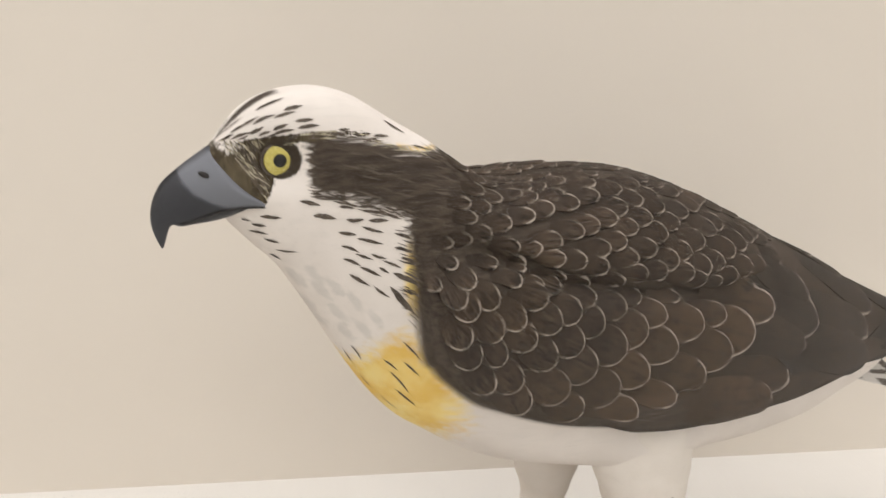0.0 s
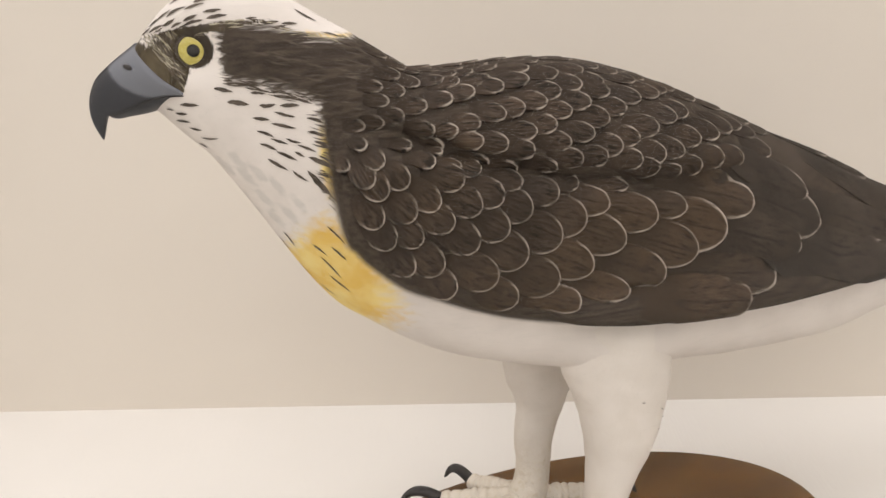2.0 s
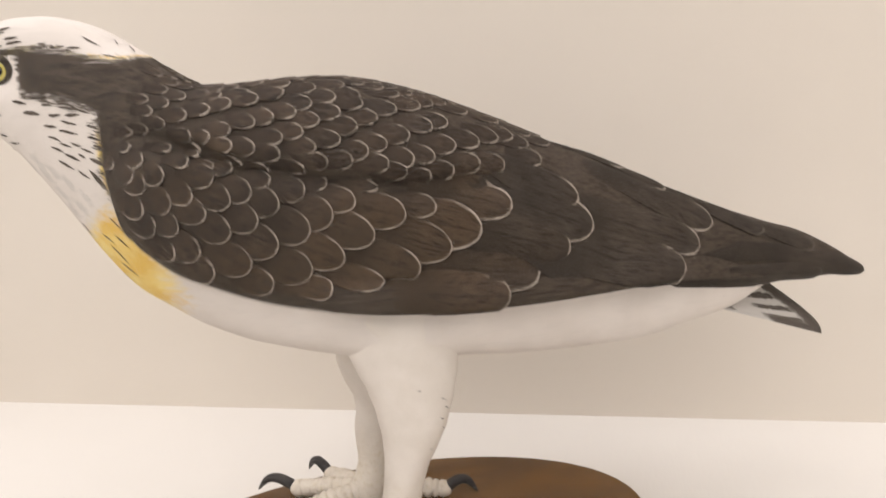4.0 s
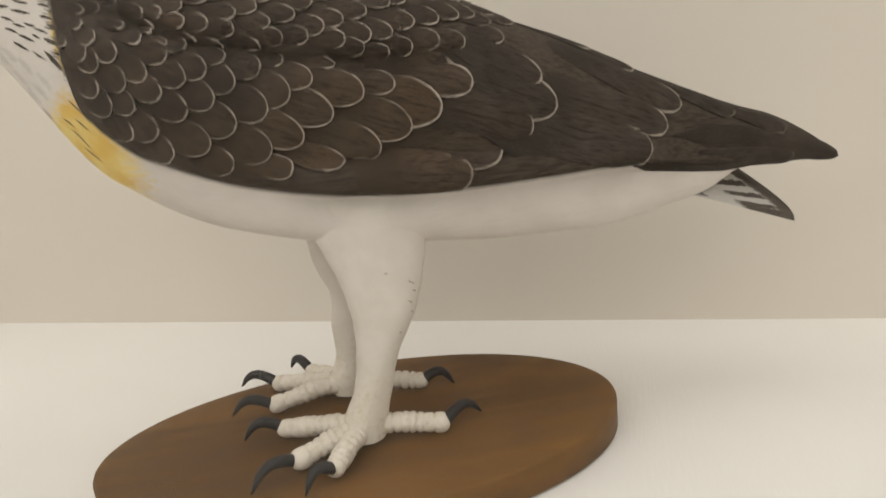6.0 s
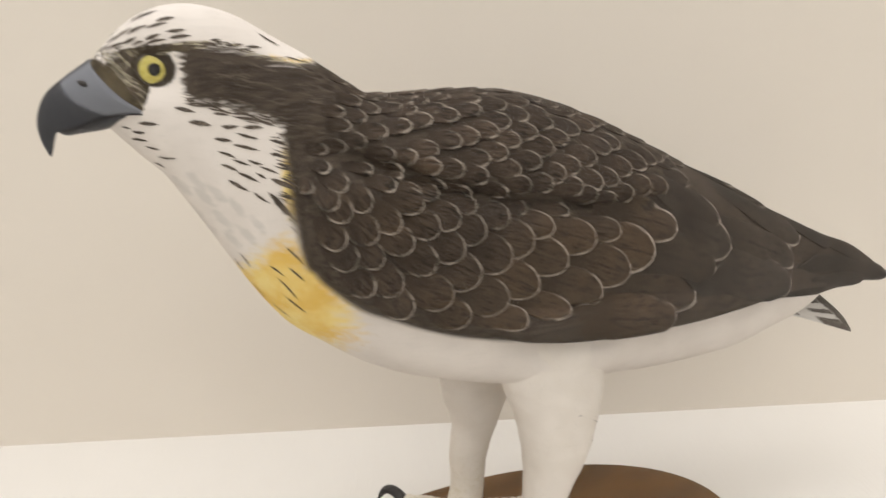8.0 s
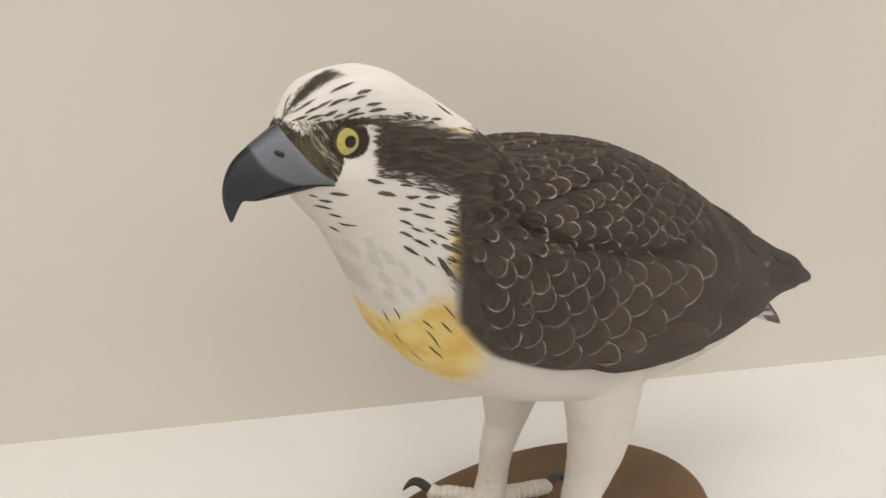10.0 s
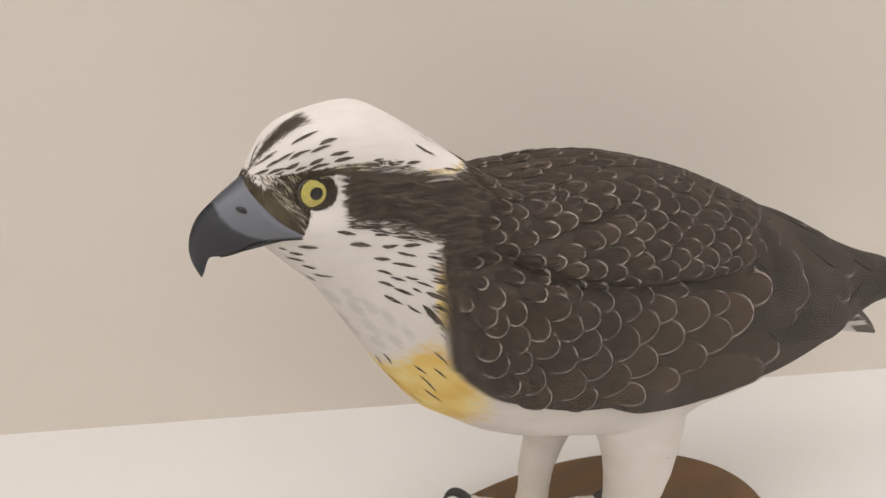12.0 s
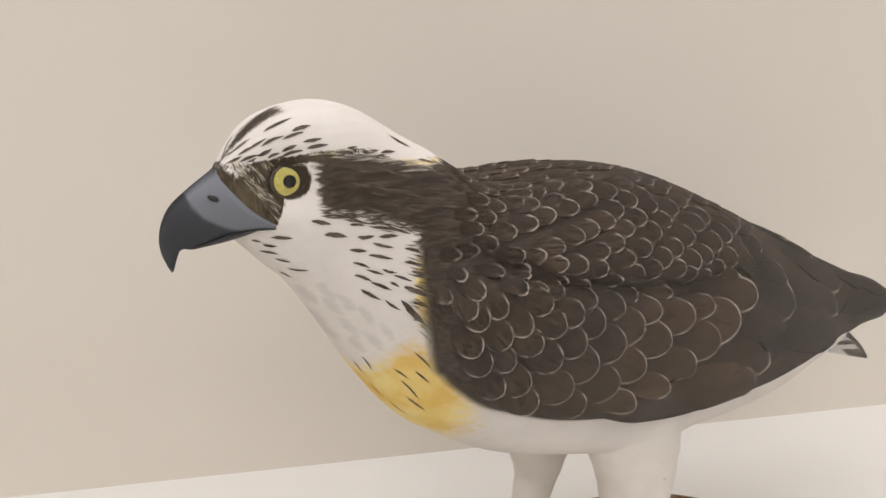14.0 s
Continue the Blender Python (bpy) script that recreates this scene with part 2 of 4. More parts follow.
LINEN, CLOTH, WOOD = wall_material(), cloth_material(), wood_material()
# kept this pale so that the unseen room bounces light into the case
PANEL = plain_material("pale_plaster", (0.84, 0.82, 0.78))
LID = plain_material("white_panel", (0.75, 0.73, 0.69), 0.6)


# ---- the case and the room round it ----
def slab(name, x0, x1, y0, y1, z0, z1, mat, label, category):
    bm = bmesh.new()
    bmesh.ops.create_cube(bm, size=1.0)
    for v in bm.verts:
        v.co = Vector(((x0 + x1) / 2 + v.co.x * (x1 - x0), (y0 + y1) / 2 + v.co.y * (y1 - y0), (z0 + z1) / 2 + v.co.z * (z1 - z0)))
    me = bpy.data.meshes.new(name)
    bm.to_mesh(me), bm.free()
    me.materials.append(mat)
    return tagged(new(name, me), label, category, kind="structure")


WALL_Y, GLASS_Y = 0.600, 0.10

slab("floor", -0.80, 1.50, GLASS_Y, WALL_Y, -0.05, 0.0, CLOTH, "white ribbed cloth covering the display case floor", "floor")
slab("wall_back", -0.83, 1.53, WALL_Y, WALL_Y + 0.03, -0.05, 1.05, LINEN, "beige linen-covered back wall of the case", "wall")
slab("wall_left", -0.83, -0.80, GLASS_Y, WALL_Y, -0.05, 1.05, LINEN, "beige linen-covered side wall of the case", "wall")
slab("wall_right", 1.50, 1.53, GLASS_Y, WALL_Y, -0.05, 1.05, LINEN, "beige linen-covered side wall of the case", "wall")
slab("ceiling", -0.80, 1.50, GLASS_Y, WALL_Y, 1.0, 1.05, LID, "white lid panel of the display case", "ceiling")
# the room is out of view, added to close the scene and reflect light
slab("room_floor", -2.5, 3.2, -4.2, GLASS_Y, -1.0, -0.95, PANEL, "pale vinyl floor of the exhibition room", "floor")
slab("room_wall_back", -2.5, 3.2, -4.25, -4.2, -1.0, 2.45, PANEL, "plain pale wall of the exhibition room", "wall")
slab("room_wall_left", -2.55, -2.5, -4.2, GLASS_Y, -1.0, 2.45, PANEL, "plain pale wall of the exhibition room", "wall")
slab("room_wall_right", 3.2, 3.25, -4.2, GLASS_Y, -1.0, 2.45, PANEL, "plain pale wall of the exhibition room", "wall")
slab("room_ceiling", -2.5, 3.2, -4.2, GLASS_Y, 2.4, 2.45, PANEL, "plain ceiling of the exhibition room", "ceiling")
slab("room_wall_front", -2.5, 3.2, GLASS_Y, GLASS_Y + 0.03, 1.05, 2.45, PANEL, "plain pale wall above the display case", "wall")
slab("room_wall_base", -2.5, 3.2, GLASS_Y, GLASS_Y + 0.03, -1.0, -0.05, PANEL, "plain pale wall under the display case", "wall")
slab("room_wall_side", -2.5, -0.83, GLASS_Y, GLASS_Y + 0.03, -0.05, 1.05, PANEL, "plain pale wall beside the display case", "wall")
slab("room_wall_end", 1.53, 3.2, GLASS_Y, GLASS_Y + 0.03, -0.05, 1.05, PANEL, "plain pale wall beside the display case", "wall")
pane = slab("window_1", -0.80, 1.50, GLASS_Y - 0.008, GLASS_Y - 0.002, -0.05, 1.05, glass_material(), "clear glass front of the display case", "glass")
pane.visible_shadow = False


# ---- the carved bird: s runs from beak to tail, w to its far side, z up ----
def curve(*points):
    """A smooth line through (x, y) points, as a function."""
    x, y = np.array(points, float).T
    d = np.diff(y) / np.diff(x)
    m = np.r_[d[0], (d[:-1] * np.diff(x)[1:] + d[1:] * np.diff(x)[:-1]) / (x[2:] - x[:-2]), d[-1]]

    def f(q):
        q = np.clip(np.asarray(q, float), x[0], x[-1])
        k = np.clip(np.searchsorted(x, q) - 1, 0, len(x) - 2)
        h = x[k + 1] - x[k]
        t = (q - x[k]) / h
        return ((2 * t**3 - 3 * t**2 + 1) * y[k] + (t**3 - 2 * t**2 + t) * h * m[k] + (3 * t**2 - 2 * t**3) * y[k + 1] + (t**3 - t**2) * h * m[k + 1])

    return f


def step(x, lo, hi):
    t = np.clip((np.asarray(x, float) - lo) / (hi - lo), 0, 1)
    return t * t * (3 - 2 * t)


TOP = curve((0.019, 0.3290), (0.0235, 0.3342), (0.0295, 0.3408), (0.0385, 0.3480), (0.0475, 0.3520), (0.056, 0.3534), (0.064, 0.3532), (0.0735, 0.3511), (0.0835, 0.3475), (0.0926, 0.3430), (0.1, 0.3389), (0.1087, 0.3338), (0.125, 0.3215),
            (0.136, 0.3145), (0.154, 0.3125), (0.185, 0.3132), (0.219, 0.3110), (0.255, 0.3010), (0.295, 0.2840), (0.339, 0.2625), (0.388, 0.2392), (0.433, 0.2175),
            (0.457, 0.2075), (0.476, 0.2), (0.497, 0.1925), (0.518, 0.181), (0.538, 0.167), (0.545, 0.161))
LOW = curve((0.019, 0.3065), (0.0235, 0.3035), (0.028, 0.2983), (0.035, 0.2903), (0.043, 0.2818), (0.051, 0.2688), (0.059, 0.255), (0.068, 0.239), (0.077, 0.224), (0.089, 0.2075), (0.106, 0.194),
            (0.123, 0.182), (0.143, 0.1715), (0.175, 0.16), (0.22, 0.151), (0.268, 0.1435), (0.301, 0.1395), (0.349, 0.1365), (0.39, 0.1365), (0.415, 0.141), (0.453, 0.15),
            (0.472, 0.16), (0.492, 0.161), (0.512, 0.1605), (0.533, 0.1592), (0.545, 0.1585))
HALF = curve((0.019, 0.0098), (0.0235, 0.0135), (0.028, 0.0158), (0.034, 0.0184), (0.04, 0.0208), (0.048, 0.0228), (0.058, 0.0248), (0.072, 0.0285), (0.086, 0.0325), (0.097, 0.037),
             (0.112, 0.0415), (0.136, 0.0445), (0.19, 0.046), (0.24, 0.046), (0.28, 0.0445), (0.315, 0.04), (0.362, 0.0325), (0.41, 0.023), (0.46, 0.017), (0.51, 0.011), (0.535, 0.0065), (0.545, 0.003))
P_UP = curve((0.019, 0.6), (0.034, 0.44), (0.05, 0.49), (0.075, 0.54), (0.1, 0.66), (0.13, 0.66), (0.15, 0.6), (0.18, 0.58), (0.24, 0.92), (0.3, 1.1), (0.4, 1.15), (0.545, 1.0))
P_LOW = curve((0.019, 1.4), (0.03, 1.2), (0.042, 0.8), (0.06, 0.8), (0.1, 0.74), (0.14, 0.6), (0.2, 0.5), (0.3, 0.55), (0.45, 0.65), (0.545, 0.6))
WING_LOW = curve((0.092, 0.262), (0.0945, 0.246), (0.1, 0.2355), (0.1075, 0.227), (0.119, 0.217), (0.133, 0.21), (0.16, 0.198), (0.188, 0.1895), (0.217, 0.1835),
                 (0.247, 0.18), (0.28, 0.178), (0.344, 0.177), (0.378, 0.1765), (0.412, 0.173), (0.447, 0.1665), (0.482, 0.1615), (0.545, 0.156))
FOLD = curve((0.096, 0.296), (0.106, 0.291), (0.132, 0.283), (0.155, 0.273), (0.184, 0.265), (0.2185, 0.257), (0.266, 0.2505), (0.287, 0.25), (0.31, 0.249))
RISE = curve((0.09, 0.009), (0.13, 0.009), (0.2, 0.0075), (0.28, 0.006), (0.36, 0.0045), (0.45, 0.002), (0.545, 0.0005))
EDGE = curve((0.1, 0.045), (0.16, 0.0545), (0.25, 0.0565), (0.33, 0.053), (0.38, 0.045), (0.42, 0.033), (0.47, 0.0185), (0.51, 0.011), (0.545, 0.003))
EDGE_SLOPE = curve((0.1, 0.0), (0.27, 0.0), (0.36, 0.27), (0.45, 0.3), (0.545, 0.3))


def wing_depth(s, z):
    """How far a place lies inside the folded wing's outline (minus: outside)."""
    slope = (WING_LOW(s + 0.0005) - WING_LOW(s - 0.0005)) / 0.001
    return np.minimum((z - WING_LOW(s)) / np.sqrt(1 + slope**2), s - 0.091)


def middle(s):
    """How far the body's middle plane lies to the far side."""
    return 0.0055 * step(s, 0.045, 0.11) * (1 - 0.6 * step(s, 0.18, 0.28)) * (1 - step(s, 0.4, 0.545))


def skin(s, a):
    """The carved body's surface: s along it, a the angle round it (0: far side, 90 degrees: top)."""
    top, low = TOP(s), LOW(s)
    c, q = np.cos(a), np.sin(a)
    z = (top + low) / 2 + (top - low) / 2 * q
    p = np.where(q > 0, P_UP(s), P_LOW(s) * np.where(c > 0, 1 - 0.5 * np.exp(-(((s - 0.09) / 0.035) ** 2)), 1.0))
    w = HALF(s) * np.abs(c) ** p
    inside = wing_depth(s, z)
    front = step(z, 0.268, 0.295) * (1 - step(s, 0.095, 0.165))
    w = w + RISE(s) * step(inside, -0.001, 0.006) * (1 - front) * np.abs(c) ** 0.5
    flank = EDGE(s) - EDGE_SLOPE(s) * (z - WING_LOW(s))
    w = np.maximum(w, np.minimum(flank, HALF(s) * 1.6 + 0.012) * step(inside, -0.001, 0.005) * step(s, 0.13, 0.2) * step(0.045 - (z - WING_LOW(s)), 0, 0.03))
    off = z - FOLD(s)
    groove = np.exp(-((off / 0.0048) ** 2)) * 0.0066 + step(-off, -0.001, 0.006) * 0.0012
    w = w - groove * step(s, 0.10, 0.125) * (1 - step(s, 0.28, 0.32)) * (w > 0.02)
    w = w + np.where(c > 0, 0.013, 0.0) * np.exp(-(((s - 0.080) / 0.024) ** 2 + ((z - 0.341) / 0.014) ** 2)) * np.abs(c) ** 0.4
    thigh = np.exp(-(((s - 0.230) / 0.034) ** 2 + ((z - 0.160) / 0.018) ** 2)) * 0.011
    w = w + np.where(c < 0, thigh, thigh * 0.5) * np.minimum(1, np.abs(c) * 3)
    brow = np.exp(-(((s - 0.043) / 0.012) ** 2 + ((z - 0.3255) / 0.009) ** 2)) * 0.0045
    w = w + np.where(c > 0, 0.006, 0.0) * np.exp(-(((s - 0.085) / 0.028) ** 2 + ((z - 0.222) / 0.03) ** 2)) * np.abs(c)
    w = w + np.where(c > 0, 0.009, 0.0) * np.exp(-(((s - 0.038) / 0.014) ** 2 + ((z - 0.342) / 0.012) ** 2)) * np.abs(c) ** 0.4
    z = z + np.where(c > 0, w, 0.0) * 0.2 * np.exp(-(((s - 0.085) / 0.028) ** 2)) * step(z, 0.322, 0.340)
    return np.stack([s, np.sign(c) * (np.maximum(w - brow, 0) + middle(s)) * step(np.abs(c), 0, 0.25) + middle(s), z], -1)


def head_lean(s):
    """The head's small lean, back and up, that fades out along the neck."""
    return np.stack([np.full_like(s, 0.0012), np.full_like(s, 0.0011)], -1) * (1 - step(s, 0.05, 0.105))[..., None]


class Carving:
    """Collects all the pieces of the bird into one mesh."""

    def __init__(self):
        self.v, self.f, self.mat, self.attrs = [], [], [], {}
        self.count = 0

    def add(self, verts, faces, mat, **attrs):
        verts = np.asarray(verts, float)
        self.v.append(verts)
        self.f += [tuple(int(i) + self.count for i in f) for f in faces]
        self.mat += [mat] * len(faces)
        for key, value in attrs.items():
            self.attrs.setdefault(key, []).append((self.count, np.broadcast_to(np.asarray(value, float), (len(verts),))))
        self.count += len(verts)

    def both(self, verts, faces, mat, **attrs):
        self.add(verts, faces, mat, **attrs)
        other = np.array(verts, float)
        other[:, 1] = 2 * middle(other[:, 0]) - other[:, 1]
        self.add(other, [f[::-1] for f in faces], mat, **attrs)

    def build(self, name, mats):
        me = bpy.data.meshes.new(name)
        verts = np.concatenate(self.v)
        verts[:, [0, 2]] += head_lean(verts[:, 0])
        me.from_pydata(verts.tolist(), [], self.f)
        for m in mats:
            me.materials.append(m)
        me.polygons.foreach_set("material_index", self.mat)
        me.polygons.foreach_set("use_smooth", [True] * len(self.f))
        for key, chunks in self.attrs.items():
            data = np.zeros(self.count, np.float32)
            for start, value in chunks:
                data[start : start + len(value)] = value
            me.attributes.new(key, "FLOAT", "POINT").data.foreach_set("value", data)
        me.update()
        return new(name, me)


def tube_faces(rows, ring, close=True):
    faces = []
    for i in range(rows - 1):
        for j in range(ring if close else ring - 1):
            k = (j + 1) % ring
            faces.append((i * ring + j, i * ring + k, (i + 1) * ring + k, (i + 1) * ring + j))
    return faces


bird = Carving()
PLUME, FEATHER, BEAK, EYE, LEG, CLAW, STREAK, TAIL, PALE, SOFT = range(10)

# body and head
stations = np.r_[np.linspace(0.019, 0.13, 128), np.linspace(0.13, 0.545, 170)[1:]]
RING = 144


def ring_angles(s):
    """Angles round the body at s, the far side first, with a close set of lines along the folded wing's lower edge."""
    middle_z, half = (TOP(s) + LOW(s)) / 2, (TOP(s) - LOW(s)) / 2
    at = np.arcsin(np.clip((WING_LOW(s) - middle_z) / half, -0.93, 0.6))
    close = np.clip(0.005 / (half * np.cos(at)), 0.02, 0.2)
    follow = float(step(s, 0.086, 0.1))
    u = np.linspace(0, 1, RING // 2 + 1)
    even = np.pi / 2 - np.pi * u
    warped = np.interp(u, (0, 0.58, 0.68, 0.78, 1), (np.pi / 2, at + close, at, at - close, -np.pi / 2))
    down = even + (warped - even) * follow
    return np.r_[down[::-1][:-1], np.pi - down[:-1]]


ss = np.repeat(stations[:, None], RING, 1)
aa = np.stack([ring_angles(s) for s in stations])
body = skin(ss, aa).reshape(-1, 3)
n_rows = len(stations)
body_faces = tube_faces(n_rows, RING)
body_faces += [tuple(range(RING))[::-1], tuple((n_rows - 1) * RING + j for j in range(RING))]
S, W, Z = body.T
STRIPE_TOP = curve((0.045, 0.333), (0.059, 0.336), (0.07, 0.336), (0.082, 0.333), (0.094, 0.3305), (0.105, 0.329), (0.1135, 0.332), (0.121, 0.345), (0.132, 0.36), (0.2, 0.4))
STRIPE_LOW = curve((0.045, 0.328), (0.05, 0.323), (0.053, 0.318), (0.056, 0.314), (0.067, 0.311), (0.079, 0.307), (0.091, 0.302), (0.0955, 0.294), (0.098, 0.27), (0.105, 0.22), (0.2, 0.1))
stripe = np.minimum(np.minimum(STRIPE_TOP(S) - Z, (Z - STRIPE_LOW(S)) * 0.8), S - 0.0535)
stripe = np.where((S > 0.108) | (Z < 0.262), -1, stripe)
brown = np.maximum(stripe, np.minimum(wing_depth(S, Z), STRIPE_TOP(S) - Z))
nape = np.minimum(STRIPE_TOP(S) - Z, S - 0.096)
brown = np.maximum(brown, np.where(Z > 0.3, nape, -1))
patch = np.minimum(np.minimum(0.0019 + 0.0059 * step(S, 0.019, 0.040) - np.abs(W - 0.0005), 0.0490 - S), np.where(Z > 0.325, 1, -1))
brown = np.maximum(brown, patch - 0.0008)
EYE_AT = np.array((0.0439, -0.0135, 0.3267))
from_eye = np.hypot(S - EYE_AT[0], Z - EYE_AT[2])
lore = np.minimum(np.minimum((0.3350 - Z) * 0.6, 0.0382 + (Z - 0.311) * 0.42 - S) / 0.0022, 1.1)
lore = np.maximum(lore, np.minimum(1.0, (0.0020 - np.abs(Z - 0.3345 - (S - 0.045) * 0.08)) / 0.0016) - 40 * np.maximum(S - 0.056, 0))
lore = np.minimum(lore, (Z - 0.3105) / 0.0015)
lore = lore - 1.1 * np.exp(-(((S - 0.0265) / 0.006) ** 2 + ((Z - 0.332) / 0.0045) ** 2))
t45 = np.radians(-52)
ya, yb = (S - 0.088) * np.cos(t45) + (Z - 0.227) * np.sin(t45), -(S - 0.088) * np.sin(t45) + (Z - 0.227) * np.cos(t45)
yellow = np.minimum(1 - np.hypot(ya / 0.05, (yb + 0.002) / 0.028), (0.2425 + (S - 0.068) * 0.9 - Z) / 0.03)
yellow = np.maximum(yellow, 0.75 - np.hypot((S - 0.0925) / 0.006, (Z - 0.278) / 0.026))
yellow = np.maximum(yellow, np.where((S > 0.09) & (S < 0.122), 0.38 - np.abs(Z - STRIPE_TOP(S) - 0.0002) / 0.0042, -1))
breast = np.full_like(S, -1.0)
for s, z in ((0.0568, 0.2735), (0.049, 0.2775), (0.0638, 0.2625), (0.0775, 0.2610), (0.0545, 0.2800), (0.0535, 0.2650), (0.070, 0.268), (0.067, 0.253), (0.0625, 0.2745), (0.073, 0.2555), (0.058, 0.257)):
    u, v = (S - s) * 0.62 - (Z - z) * 0.78, (S - s) * 0.78 + (Z - z) * 0.62
    breast = np.maximum(breast, 1 - np.hypot(u / 0.0075, v / 0.0026))
bird.add(body, body_faces, PLUME, ring=0.0077 - np.hypot(S - EYE_AT[0] - 0.0004, Z - EYE_AT[2] - 0.0006), brown=brown, lore=lore, yellow=yellow, breast=breast, fuzz=0.15 + 0.85 * (1 - step(S, 0.084, 0.090) * step(0.302 - Z, 0, 0.01)))

from mathutils.bvhtree import BVHTree

TREE = BVHTree.FromPolygons([tuple(p) for p in body], body_faces)


def at_side(s, z):
    """The place and normal on the near flank at s and z."""
    hit, normal, _, _ = TREE.ray_cast(Vector((s, -0.3, z)), Vector((0, 1, 0)))
    if hit is None:
        return None
    return hit, normal if normal.y < 0 else -normal


U_COLS = np.array((-1, -0.93, -0.55, 0, 0.55, 0.93, 1.0))
V_ROWS = np.array((0, 0.25, 0.45, 0.6, 0.7, 0.79, 0.86, 0.92, 0.96, 0.982, 0.995, 1.0))


def feather(tip, normal, angle, length, width, lift=0.0018, base=0.0003, pale=1.0, blunt=0.42, puff=0.0011):
    """One carved feather lying on the skin, its tip at the given place; angle: degrees below the tailward line."""
    n = Vector(normal).normalized()
    along = Vector((1, 0, 0)) - n * n.x
    along.normalize()
    side = n.cross(along)
    a = radians(angle)
    down = -side if side.z > 0 else side
    t = along * math.cos(a) + down * math.sin(a)
    b = n.cross(t)
    verts, edge = [], []
    for v in V_ROWS:
        k = max(0.0, (v - (1 - blunt)) / blunt)
        h = (1 - k**2.1) ** 0.5 if k < 1 else 0.0
        h = h * (0.35 + 0.65 * min(1, v / 0.5) ** 0.7)
        for u in U_COLS:
            p = Vector(tip) - t * (length * (1 - v)) + b * (u * h * width / 2)
            q, m, _, _ = TREE.find_nearest(p)
            if m.dot(q - Vector((q.x, 0, 0.5 * (TOP(q.x) + LOW(q.x))))) < 0:
                m = -m
            crown = puff * (1 - u * u)
            verts.append(q + m * ((base + lift * v + crown) * min(1.0, v / 0.65) - (0.0012 if v == 0 else 0.0)))
            edge.append(min((1 - abs(u)) * max(h, 0.05) * width / 2, (1 - v) * length) * (0.62 if length > 0.052 else 1.0))
    rows, cols = len(V_ROWS), len(U_COLS)
    faces = [(i * cols + j, i * cols + j + 1, (i + 1) * cols + j + 1, (i + 1) * cols + j) for i in range(rows - 1) for j in range(cols - 1)]
    fu, fv = np.tile(U_COLS, rows), np.repeat(V_ROWS, cols)
    # the rolled edge turned down onto the skin
    outline = [j for j in range(0, rows * cols, cols)] + [(rows - 1) * cols + j for j in range(1, cols)] + [j for j in range((rows - 1) * cols - 1, 0, -cols)]
    first = len(verts)
    for j in outline:
        q, m, _, _ = TREE.find_nearest(verts[j])
        verts.append(Vector(verts[j]).lerp(q, 0.85) + (t * 0.0002))
        edge.append(edge[j])
    fu, fv = np.r_[fu, fu[outline]], np.r_[fv, fv[outline]]
    faces += [(outline[k], outline[k + 1], first + k + 1, first + k) for k in range(len(outline) - 1)]
    tone = step(fv, 1 - 0.95 * blunt, 1 - 0.3 * blunt) * pale
    tone[first:] = 0.0
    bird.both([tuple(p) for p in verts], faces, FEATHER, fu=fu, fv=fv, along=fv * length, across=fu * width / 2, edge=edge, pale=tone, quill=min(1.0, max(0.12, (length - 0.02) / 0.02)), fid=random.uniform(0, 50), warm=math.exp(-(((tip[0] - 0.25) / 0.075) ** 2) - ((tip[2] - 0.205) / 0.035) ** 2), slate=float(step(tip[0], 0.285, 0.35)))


def jitter(x, part=0.1):
    return x * random.uniform(1 - part, 1 + part)


# flight feathers and greater coverts: tip s and z in millimetres, then length, width, degrees below the tailward line, how pale the rim is
FLIGHT = (
    (541, 161, 140, 20, 24, 0.1), (507, 166, 130, 16, 8, 0.1), (500, 183, 120, 13, 25, 0.3), (465, 197, 100, 13, 26, 0.35),
    (401, 186, 120, 33, 15, 0.8), (416, 195, 120, 25, 20, 0.8), (428, 206.5, 110, 21, 26, 1.0),
    (401, 229, 90, 11, 26, 0.8), (376, 243.5, 66, 10, 27, 0.8), (291.6, 189, 75, 26, 8, 0.6), (310, 197, 80, 30, 14, 0.8), (329, 207.5, 85, 28, 20, 0.9), (344.5, 217, 85, 26, 23, 1.0), (337.6, 233, 75, 19, 25, 1.0),
)
GREATER = (
    (297.3, 235, 58, 22, 19), (279, 224.6, 62, 28, 18), (261.9, 217, 50, 23, 22), (244.3, 207.5, 48, 21, 25), (255.9, 240, 36, 14, 14), (239.4, 237.4, 44, 20.5, 20),
    (224.8, 203, 46, 19, 24), (222.3, 228.3, 46, 20.5, 24), (205.6, 218, 46, 20, 28), (226.9, 252.5, 24, 9, 10), (214.5, 247, 36, 15, 18), (198, 203, 42, 17.5, 22),
)
